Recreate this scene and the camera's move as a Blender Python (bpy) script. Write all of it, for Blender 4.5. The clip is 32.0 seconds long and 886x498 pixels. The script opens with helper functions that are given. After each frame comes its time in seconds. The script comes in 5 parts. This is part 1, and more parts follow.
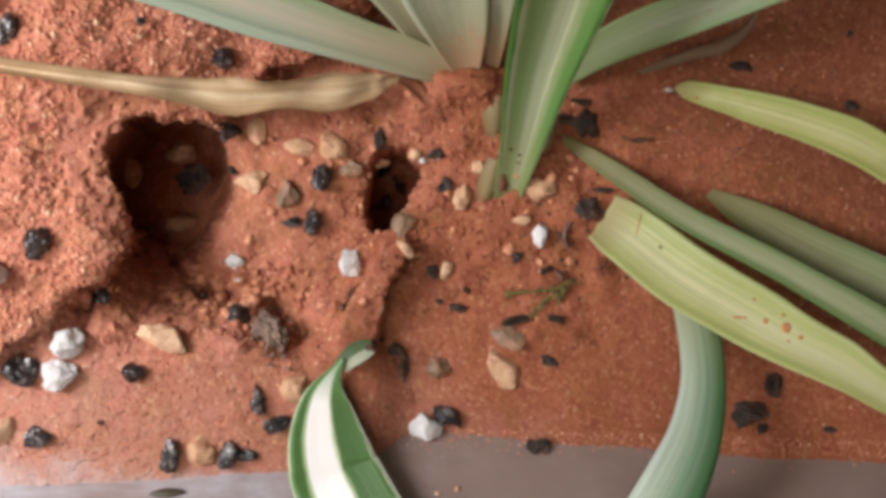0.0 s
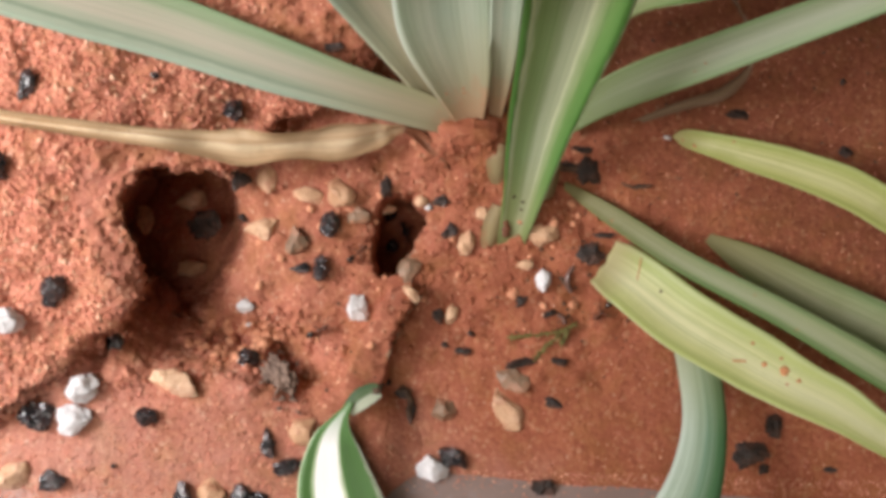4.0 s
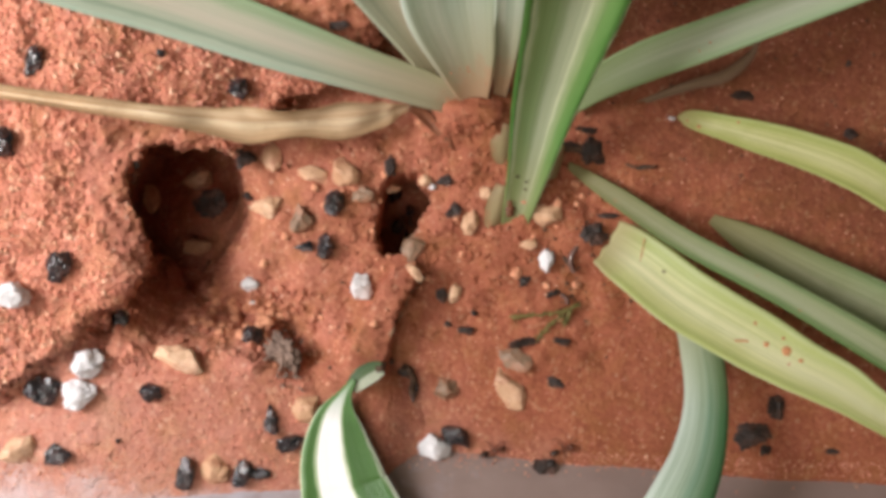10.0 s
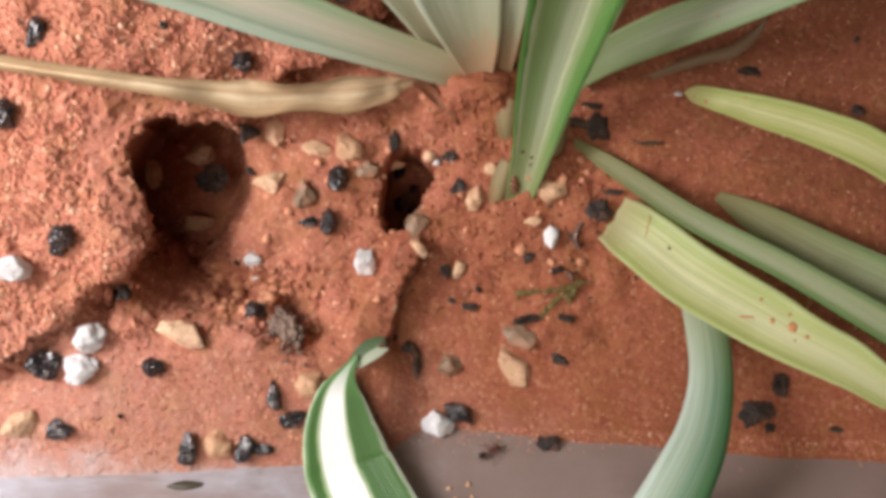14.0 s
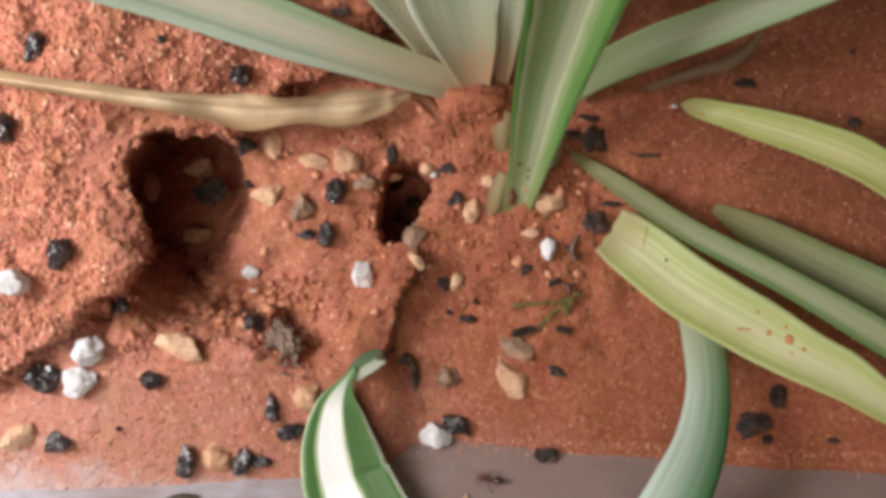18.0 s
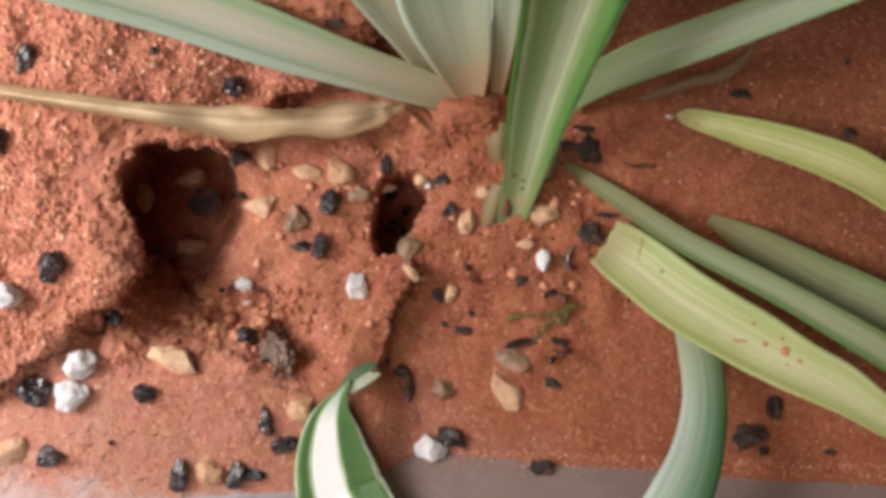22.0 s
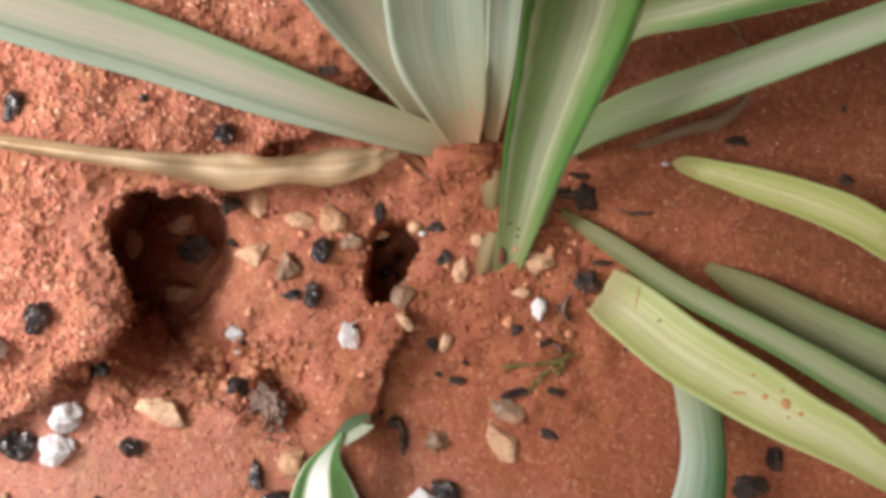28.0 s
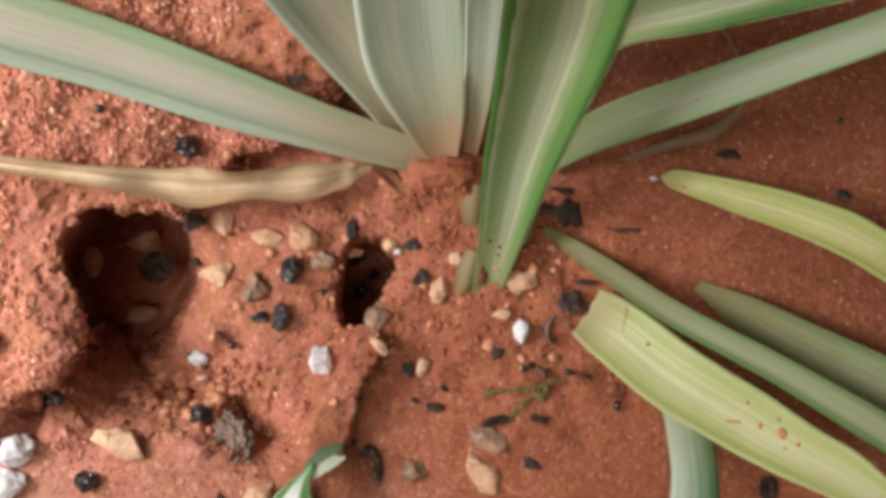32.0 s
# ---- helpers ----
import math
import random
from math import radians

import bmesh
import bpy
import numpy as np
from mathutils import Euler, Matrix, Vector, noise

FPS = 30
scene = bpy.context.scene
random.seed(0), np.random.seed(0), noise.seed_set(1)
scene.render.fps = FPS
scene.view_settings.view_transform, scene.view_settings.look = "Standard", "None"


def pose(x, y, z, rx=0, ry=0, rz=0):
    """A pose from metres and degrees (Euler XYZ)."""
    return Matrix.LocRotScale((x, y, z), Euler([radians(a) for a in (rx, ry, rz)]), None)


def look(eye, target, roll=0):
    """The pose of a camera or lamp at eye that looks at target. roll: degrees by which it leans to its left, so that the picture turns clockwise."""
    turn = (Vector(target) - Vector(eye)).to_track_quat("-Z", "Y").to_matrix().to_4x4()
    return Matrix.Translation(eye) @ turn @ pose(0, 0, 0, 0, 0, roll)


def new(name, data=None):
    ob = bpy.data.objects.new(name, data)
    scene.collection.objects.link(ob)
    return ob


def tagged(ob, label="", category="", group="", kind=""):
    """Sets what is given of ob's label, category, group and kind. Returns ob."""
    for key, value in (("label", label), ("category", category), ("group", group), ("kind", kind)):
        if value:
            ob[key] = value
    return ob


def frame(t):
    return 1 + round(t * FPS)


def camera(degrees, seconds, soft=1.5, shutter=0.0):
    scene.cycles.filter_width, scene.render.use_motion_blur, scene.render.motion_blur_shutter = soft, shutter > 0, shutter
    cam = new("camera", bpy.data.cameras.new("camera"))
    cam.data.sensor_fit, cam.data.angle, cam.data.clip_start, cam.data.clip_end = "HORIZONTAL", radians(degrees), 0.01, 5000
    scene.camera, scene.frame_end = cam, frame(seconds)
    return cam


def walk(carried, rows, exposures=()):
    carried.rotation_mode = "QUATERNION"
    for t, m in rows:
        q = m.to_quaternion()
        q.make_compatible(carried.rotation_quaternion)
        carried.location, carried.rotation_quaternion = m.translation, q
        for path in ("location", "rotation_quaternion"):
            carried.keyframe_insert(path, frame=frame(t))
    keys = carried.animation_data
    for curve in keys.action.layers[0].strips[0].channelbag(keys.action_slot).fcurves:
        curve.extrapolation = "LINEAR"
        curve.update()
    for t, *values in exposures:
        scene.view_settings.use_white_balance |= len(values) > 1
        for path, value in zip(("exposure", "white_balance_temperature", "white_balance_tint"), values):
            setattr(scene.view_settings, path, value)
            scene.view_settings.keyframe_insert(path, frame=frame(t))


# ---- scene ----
PATH = [
    (0.0, -0.00085, -0.01689, 0.15479, 4.734, -0.863, -0.193),
    (0.5, -0.00101, -0.01662, 0.15526, 4.609, -0.918, -0.263),
    (1.0, -0.00056, -0.01577, 0.15610, 5.271, -0.779, -0.432),
    (1.5, -0.00144, -0.01526, 0.15671, 5.257, -0.665, -0.507),
    (2.0, -0.00181, -0.01468, 0.15691, 5.388, -0.680, -0.665),
    (2.5, -0.00036, -0.01551, 0.15688, 6.385, -0.754, -0.279),
    (3.0, -0.00084, -0.01643, 0.15785, 6.272, -0.547, -0.216),
    (3.5, -0.00035, -0.01400, 0.15812, 6.282, -0.792, -0.552),
    (4.0, -0.00087, -0.01443, 0.15887, 6.434, -0.510, -0.444),
    (4.5, -0.00107, -0.01463, 0.15972, 6.933, -0.499, -0.294),
    (6.5, -0.00083, -0.01598, 0.16041, 7.727, -0.212, -0.143),
    (7.0, -0.00016, -0.01581, 0.16020, 7.639, -0.100, -0.130),
    (7.5, -0.00055, -0.01595, 0.16016, 7.533, -0.212, -0.028),
    (8.0, -0.00046, -0.01591, 0.16013, 7.277, -0.078, 0.106),
    (8.5, -0.00038, -0.01534, 0.16020, 7.230, -0.223, -0.069),
    (9.0, -0.00076, -0.01719, 0.15933, 6.147, -0.046, 0.087),
    (9.5, -0.00058, -0.01745, 0.15904, 5.977, 0.018, 0.113),
    (10.0, 0.00000, -0.01672, 0.15908, 5.987, -0.022, 0.000),
    (10.5, -0.00030, -0.01723, 0.15834, 5.433, -0.163, 0.099),
    (11.0, -0.00056, -0.01723, 0.15844, 5.377, -0.255, 0.077),
    (11.5, -0.00051, -0.01733, 0.15816, 5.367, -0.090, 0.108),
    (12.0, -0.00056, -0.01754, 0.15819, 5.259, -0.016, 0.093),
    (12.5, -0.00118, -0.01863, 0.15805, 5.535, -0.086, 0.184),
    (13.0, -0.00127, -0.01913, 0.15750, 5.094, 0.078, 0.351),
    (13.5, -0.00130, -0.01934, 0.15728, 4.937, -0.000, 0.298),
    (14.0, -0.00096, -0.01887, 0.15792, 5.338, -0.144, 0.235),
    (14.5, -0.00042, -0.01832, 0.15789, 5.139, -0.042, 0.279),
    (16.5, -0.00051, -0.01762, 0.15820, 5.598, -0.115, 0.042),
    (17.0, -0.00008, -0.01718, 0.15814, 5.440, 0.003, 0.006),
    (17.5, -0.00010, -0.01676, 0.15850, 5.371, -0.193, -0.048),
    (18.0, -0.00024, -0.01748, 0.15841, 5.566, -0.030, 0.114),
    (18.5, -0.00128, -0.01842, 0.15842, 5.589, -0.108, 0.266),
    (19.0, -0.00118, -0.01855, 0.15837, 5.615, -0.066, 0.251),
    (19.5, -0.00084, -0.01813, 0.15832, 5.833, -0.093, 0.252),
    (20.0, -0.00086, -0.01784, 0.15807, 5.766, -0.108, 0.266),
    (20.5, -0.00075, -0.01710, 0.15800, 5.715, -0.212, 0.176),
    (21.0, -0.00097, -0.01741, 0.15809, 5.961, -0.119, 0.149),
    (21.5, -0.00009, -0.01654, 0.15812, 6.043, -0.186, -0.061),
    (22.0, -0.00005, -0.01655, 0.15775, 5.946, -0.271, -0.040),
    (22.5, -0.00009, -0.01697, 0.15762, 5.973, -0.218, 0.017),
    (23.0, -0.00022, -0.01704, 0.15797, 6.293, -0.290, 0.011),
    (23.5, -0.00028, -0.01641, 0.15829, 6.647, -0.248, 0.037),
    (24.0, -0.00089, -0.01673, 0.15827, 6.619, -0.117, 0.172),
    (24.5, -0.00048, -0.01542, 0.15864, 6.610, -0.141, -0.061),
    (25.0, 0.00013, -0.01523, 0.15909, 7.425, -0.322, -0.135),
    (25.5, 0.00092, -0.01492, 0.15951, 7.921, -0.142, -0.155),
    (27.5, -0.00055, -0.01522, 0.15851, 8.069, -0.621, -0.107),
    (27.7, -0.00074, -0.01419, 0.15745, 7.856, -0.762, -0.133),
    (28.0, -0.00103, -0.01264, 0.15586, 7.538, -0.972, -0.171),
    (28.2, -0.00152, -0.01201, 0.15556, 7.980, -0.870, -0.234),
    (28.5, -0.00182, -0.01164, 0.15509, 8.443, -0.862, -0.273),
    (29.0, -0.00122, -0.01013, 0.15079, 8.859, -1.765, -0.344),
    (29.5, 0.00042, -0.00925, 0.14753, 8.512, -2.096, -0.351),
    (30.0, 0.00025, -0.00933, 0.14757, 7.926, -2.105, -0.453),
    (30.5, 0.00046, -0.00900, 0.14762, 7.938, -2.057, -0.493),
    (31.0, 0.00009, -0.00927, 0.14769, 7.878, -2.118, -0.501),
    (31.5, -0.00016, -0.00953, 0.14768, 7.863, -2.087, -0.506),
    (32.0, 0.00022, -0.00894, 0.14770, 7.700, -1.936, -0.410),
]
EXPOSURES = [(0, -0.25), (1, -0.25), (2, -0.07), (4, -0.06), (13, -0.03), (14.5, -0.07), (16.5, -0.15), (22, -0.21), (24, -0.15), (25.5, -0.11), (28, -0.03), (29, -0.12), (32, -0.12)]
cam = camera(50.0, 32.0, soft=4.2)
walk(cam, [(t, pose(x, y, z, rx, ry, rz)) for t, x, y, z, rx, ry, rz in PATH], EXPOSURES)

# ---- light: desk lamp beside the tank, an added overhead fill, a dim room round it ----
MM = 0.001
world = bpy.data.worlds.new("room_air")
scene.world = world
world.use_nodes = True
world.node_tree.nodes["Background"].inputs[0].default_value = (1.0, 0.93, 0.88, 1)
world.node_tree.nodes["Background"].inputs[1].default_value = 0.12


def lamp(name, eye, target, size, watts, colour):
    data = bpy.data.lights.new(name, "AREA")
    data.shape, data.size, data.energy, data.color = "DISK", size, watts, colour
    ob = new(name, data)
    ob.matrix_world = look(eye, target)
    return ob


lamp("desk_lamp_light", (-0.205, 0.020, 0.150), (-0.02, 0.0, 0.0), 0.10, 0.755, (1.0, 0.95, 0.95))
# fill from above, added to soften the shadows; no such lamp is known
lamp("added_fill_light", (-0.4, -0.25, 1.56), (-0.1, -0.05, 0.0), 1.5, 19.0, (1.0, 0.90, 0.81))


# ---- materials ----
class Mat:
    """A small builder of node materials."""

    def __init__(self, name, rough=0.6, metal=0.0, spec=0.5):
        self.m = bpy.data.materials.new(name)
        self.m.use_nodes = True
        self.t = self.m.node_tree
        self.b = self.t.nodes["Principled BSDF"]
        self.b.inputs["Roughness"].default_value = rough
        self.b.inputs["Metallic"].default_value = metal
        self.b.inputs["Specular IOR Level"].default_value = spec
        self.co = self.t.nodes.new("ShaderNodeTexCoord")

    def node(self, kind, **values):
        n = self.t.nodes.new(kind)
        for k, v in values.items():
            n.inputs[k.replace("_", " ")].default_value = v
        return n

    def link(self, a, b):
        self.t.links.new(a, b)

    def noise(self, scale, detail=3.0, rough=0.55, co="Object", stretch=None):
        n = self.node("ShaderNodeTexNoise", Scale=scale, Detail=detail, Roughness=rough)
        src = self.co.outputs[co]
        if stretch:
            mp = self.node("ShaderNodeMapping", Scale=stretch)
            self.link(src, mp.inputs[0])
            src = mp.outputs[0]
        self.link(src, n.inputs["Vector"])
        return n.outputs["Fac"]

    def cells(self, scale, out="Color", feature="F1"):
        n = self.node("ShaderNodeTexVoronoi", Scale=scale)
        n.feature = feature
        self.link(self.co.outputs["Object"], n.inputs["Vector"])
        return n.outputs[out]

    def ramp(self, fac, stops, ease="LINEAR"):
        n = self.t.nodes.new("ShaderNodeValToRGB")
        n.color_ramp.interpolation = ease
        while len(n.color_ramp.elements) < len(stops):
            n.color_ramp.elements.new(0.5)
        for e, (p, c) in zip(n.color_ramp.elements, stops):
            e.position, e.color = p, (*c, 1)
        self.link(fac, n.inputs[0])
        return n.outputs[0]

    def mix(self, fac, a, b, mode="MIX"):
        n = self.t.nodes.new("ShaderNodeMix")
        n.data_type, n.blend_type = "RGBA", mode
        for v, i in ((fac, 0), (a, 6), (b, 7)):
            if isinstance(v, (int, float)):
                n.inputs[i].default_value = v
            elif isinstance(v, tuple):
                n.inputs[i].default_value = (*v, 1)
            else:
                self.link(v, n.inputs[i])
        return n.outputs[2]

    def math(self, op, a, b=0.0):
        n = self.t.nodes.new("ShaderNodeMath")
        n.operation = op
        for v, i in ((a, 0), (b, 1)):
            if isinstance(v, (int, float)):
                n.inputs[i].default_value = v
            else:
                self.link(v, n.inputs[i])
        return n.outputs[0]

    def colour(self, c):
        if isinstance(c, tuple):
            self.b.inputs["Base Color"].default_value = (*c, 1)
        else:
            self.link(c, self.b.inputs["Base Color"])
        return self

    def bump(self, height, metres, strength=1.0):
        n = self.node("ShaderNodeBump", Strength=strength, Distance=metres)
        self.link(height, n.inputs["Height"])
        self.link(n.outputs[0], self.b.inputs["Normal"])
        return self


def sand_material():
    m = Mat("red_sand", 0.8, spec=0.3)
    cell = m.cells(1700)
    big = m.noise(70, 4)
    mid = m.noise(420, 4, 0.65)
    grains = m.ramp(cell, [(0.0, (0.30, 0.095, 0.065)), (0.25, (0.46, 0.16, 0.10)), (0.55, (0.57, 0.22, 0.145)), (0.75, (0.70, 0.32, 0.20)), (0.9, (0.86, 0.56, 0.40)), (1.0, (0.95, 0.78, 0.66))])
    body = m.ramp(mid, [(0.33, (0.36, 0.115, 0.075)), (0.5, (0.54, 0.20, 0.135)), (0.67, (0.68, 0.30, 0.205))])
    c = m.mix(0.58, body, grains)
    c = m.mix(m.ramp(big, [(0.35, (0, 0, 0)), (0.7, (0.4, 0.4, 0.4))]), c, (0.50, 0.20, 0.12))
    # ochre and rosy blotches some millimetres wide
    blot = m.noise(190, 3, 0.6)
    c = m.mix(m.ramp(blot, [(0.50, (0, 0, 0)), (0.68, (0.5, 0.5, 0.5))]), c, (0.50, 0.235, 0.105))
    c = m.mix(m.ramp(blot, [(0.34, (0.45, 0.45, 0.45)), (0.48, (0, 0, 0))]), c, (0.60, 0.235, 0.175))
    # sand darkens away from mound and at back; a pale crust by the wall
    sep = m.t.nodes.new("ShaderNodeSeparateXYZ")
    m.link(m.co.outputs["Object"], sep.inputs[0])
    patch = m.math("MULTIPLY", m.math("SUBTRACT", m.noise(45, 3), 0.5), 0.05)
    # damp, plus lamplight fading across the sand, both put into the colour
    damp_shade = m.ramp(m.math("ADD", m.math("MULTIPLY", m.math("ADD", sep.outputs[0], patch), 13.0), 0.78), [(0.05, (0, 0, 0)), (0.9, (1, 1, 1))])
    c = m.mix(m.math("MULTIPLY", damp_shade, 0.95), c, m.mix(1.0, c, (0.57, 0.455, 0.35), "MULTIPLY"))
    # humus, plus the plant's shade at the back right, painted into the colour
    humus_shade = m.ramp(m.math("ADD", m.math("MULTIPLY", m.math("ADD", sep.outputs[0], sep.outputs[1]), 9.0), m.math("MULTIPLY", m.noise(150, 5, 0.7), 0.8)), [(0.8, (0, 0, 0)), (1.5, (1, 1, 1))])
    c = m.mix(m.math("MULTIPLY", humus_shade, 0.8), c, m.mix(1.0, c, (0.60, 0.60, 0.56), "MULTIPLY"))
    crust = m.ramp(m.math("ADD", m.math("MULTIPLY", m.math("ADD", sep.outputs[1], patch), -16.0), m.math("MULTIPLY", sep.outputs[0], -5.0)), [(0.42, (0, 0, 0)), (1.1, (0.8, 0.8, 0.8))])
    c = m.mix(m.math("MULTIPLY", crust, m.ramp(m.noise(260, 4, 0.7), [(0.35, (0.25, 0.25, 0.25)), (0.65, (0.8, 0.8, 0.8))])), c, (0.48, 0.29, 0.24))
    # pale bluish patches on the sand next to the wall
    near = m.math("ADD", m.math("MULTIPLY", sep.outputs[1], -70.0), m.math("MULTIPLY", sep.outputs[0], -9.0))
    pale_patch = m.ramp(m.math("ADD", m.math("SUBTRACT", near, 3.35), m.math("MULTIPLY", m.noise(150, 5, 0.7), 1.6)), [(0.55, (0, 0, 0)), (1.25, (0.68, 0.68, 0.68))])
    c = m.mix(pale_patch, c, (0.60, 0.51, 0.52))
    m.colour(c)
    h = m.math("ADD", m.math("MULTIPLY", m.cells(1700, "Distance"), -0.8), m.math("MULTIPLY", mid, 1.3))
    return m.bump(h, 0.00034, 0.5).m


def stone_material(name, stops, rough, spec, grit, tint=None, pits=0.6, mixed=0.35):
    m = Mat(name, rough, spec=spec)
    info = m.t.nodes.new("ShaderNodeObjectInfo")
    n = m.noise(320, 5, 0.6)
    c = m.ramp(n, stops)
    c = m.mix(m.math("MULTIPLY", info.outputs["Random"], mixed), c, tint or stops[0][1])
    dust = m.ramp(m.noise(420, 4, 0.75), [(0.46, (0, 0, 0)), (0.62, (1, 1, 1))])
    m.colour(m.mix(m.math("MULTIPLY", dust, grit), c, (0.42, 0.14, 0.075)))
    return m.bump(m.noise(800, 5, 0.65), pits * MM, 0.8).m


def leaf_material(name, stripes, vein=0.2, gloss=0.42, mottled=None, base=None, furrow=(0.42, 0.56, 0.36), through_light=0.36, warp=0.10, dusty=0.0):
    """Bands across the blade from stripes, fine veins along it; light passes through."""
    m = Mat(name, gloss, spec=0.4)
    sep = m.t.nodes.new("ShaderNodeSeparateXYZ")
    m.link(m.co.outputs["UV"], sep.inputs[0])
    soft = m.math("MULTIPLY", m.math("SUBTRACT", m.noise(9, 3, 0.5, "UV", (5, 0.9, 1)), 0.5), warp)
    c = m.ramp(m.math("ADD", sep.outputs[0], soft), stripes, "EASE")
    veins = m.noise(1, 3, 0.6, "UV", (34, 0.9, 1))
    dark = m.ramp(veins, [(0.36, furrow), (0.5, (0.92, 0.95, 0.9)), (0.62, (1.12, 1.1, 1.08))])
    c = m.mix(vein * 3, c, m.mix(1.0, c, dark, "MULTIPLY"))
    if base:
        low = m.ramp(m.math("ADD", m.math("MULTIPLY", sep.outputs[1], 1 / base[1]), m.math("MULTIPLY", soft, 3.0)), [(0.15, (1, 1, 1)), (1.0, (0, 0, 0))])
        c = m.mix(m.math("MULTIPLY", low, 0.85), c, base[0])
    if dusty:
        sandy = m.ramp(m.math("ADD", m.math("MULTIPLY", sep.outputs[1], -1 / dusty), m.math("MULTIPLY", m.noise(300, 4, 0.7), 2.2)), [(0.0, (0, 0, 0)), (0.7, (1, 1, 1))])
        c = m.mix(m.math("MULTIPLY", sandy, 0.6), c, (0.60, 0.34, 0.21))
    if mottled:
        spots = m.ramp(m.noise(mottled[0], 4, 0.6), [(0.52, (0, 0, 0)), (0.7, (1, 1, 1))])
        c = m.mix(m.math("MULTIPLY", spots, mottled[2]), c, mottled[1])
    m.colour(c)
    m.bump(m.math("ADD", veins, m.math("MULTIPLY", m.noise(500, 3), 0.3)), 0.00025, 0.45)
    glow = m.t.nodes.new("ShaderNodeBsdfTranslucent")
    m.link(c, glow.inputs["Color"])
    both = m.node("ShaderNodeMixShader", Fac=through_light)
    m.link(m.b.outputs[0], both.inputs[1])
    m.link(glow.outputs[0], both.inputs[2])
    m.link(both.outputs[0], m.t.nodes["Material Output"].inputs[0])
    return m.m


def plain_material(name, a, b, scale, rough=0.5, spec=0.5, relief_mm=0.1):
    m = Mat(name, rough, spec=spec)
    n = m.noise(scale, 4, 0.6)
    m.colour(m.ramp(n, [(0.3, a), (0.7, b)]))
    return m.bump(n, relief_mm * MM, 0.5).m


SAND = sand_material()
STONE = {
    "white": stone_material("white_gravel", [(0.3, (0.58, 0.58, 0.60)), (0.55, (0.86, 0.86, 0.88))], 0.6, 0.4, 0.12, (0.62, 0.60, 0.58)),
    "black": stone_material("black_slag", [(0.3, (0.008, 0.009, 0.012)), (0.75, (0.030, 0.033, 0.042))], 0.11, 0.9, 0.12, pits=0.15),
    "chip": stone_material("brown_chip", [(0.3, (0.014, 0.010, 0.009)), (0.75, (0.055, 0.034, 0.026))], 0.5, 0.45, 0.12, pits=0.4),
    "grey": stone_material("grey_brown_stone", [(0.25, (0.17, 0.105, 0.068)), (0.5, (0.30, 0.20, 0.13)), (0.72, (0.46, 0.33, 0.22))], 0.35, 0.5, 0.5, pits=0.4),
    "tan": stone_material("tan_quartz", [(0.25, (0.64, 0.38, 0.23)), (0.5, (0.82, 0.56, 0.36)), (0.72, (0.95, 0.76, 0.55))], 0.4, 0.5, 0.6, (0.52, 0.28, 0.15), mixed=0.7),
}
PALE = leaf_material("pale_leaf_back", [(0.0, (0.517, 0.646, 0.52)), (0.14, (0.562, 0.646, 0.52)), (0.20, (0.371, 0.464, 0.347)), (0.28, (0.517, 0.567, 0.439)), (0.45, (0.652, 0.612, 0.497)), (0.65, (0.596, 0.59, 0.462)), (0.84, (0.404, 0.511, 0.323)), (1.0, (0.382, 0.532, 0.312))], base=((0.562, 0.476, 0.289), 0.75), vein=0.08, dusty=0.14)
BROAD = leaf_material("broad_leaf_back", [(0.0, (0.883, 0.97, 0.883)), (0.08, (0.65, 0.754, 0.623)), (0.3, (0.78, 0.857, 0.74)), (0.5, (0.585, 0.702, 0.571)), (0.7, (0.662, 0.754, 0.623)), (1.0, (0.52, 0.624, 0.48))], base=((0.46, 0.37, 0.19), 0.5), vein=0.1, dusty=0.17)
STRIPED = leaf_material("green_striped_leaf", [(0.0, (0.105, 0.25, 0.0559)), (0.07, (0.121, 0.28, 0.0645)), (0.10, (0.609, 0.66, 0.447)), (0.14, (0.462, 0.54, 0.327)), (0.18, (0.284, 0.4, 0.163)), (0.32, (0.294, 0.41, 0.181)), (0.42, (0.347, 0.43, 0.232)), (0.50, (0.483, 0.55, 0.361)), (0.64, (0.525, 0.58, 0.387)), (0.68, (0.683, 0.73, 0.507)), (0.72, (0.441, 0.54, 0.284)), (0.85, (0.2, 0.38, 0.112)), (0.97, (0.126, 0.31, 0.0688)), (1.0, (0.578, 0.66, 0.404))], base=((0.389, 0.4, 0.172), 0.55), vein=0.1)
WHITE_STRIPE = leaf_material("white_striped_leaf", [(0.0, (0.74, 0.80, 0.68)), (0.03, (0.50, 0.60, 0.42)), (0.06, (0.058, 0.15, 0.03)), (0.30, (0.045, 0.125, 0.022)), (0.38, (0.058, 0.155, 0.032)), (0.41, (0.48, 0.58, 0.36)), (0.45, (0.99, 0.99, 0.98)), (0.76, (0.99, 0.99, 0.99)), (0.80, (0.42, 0.55, 0.30)), (0.84, (0.058, 0.155, 0.032)), (0.96, (0.066, 0.165, 0.034)), (1.0, (0.52, 0.66, 0.42))], base=((0.10, 0.25, 0.06), 0.2), vein=0.004, through_light=0.03)
TIP = leaf_material("curled_leaf_back", [(0.0, (0.66, 0.70, 0.57)), (0.44, (0.60, 0.65, 0.51)), (0.52, (0.14, 0.22, 0.10)), (1.0, (0.10, 0.18, 0.08))])
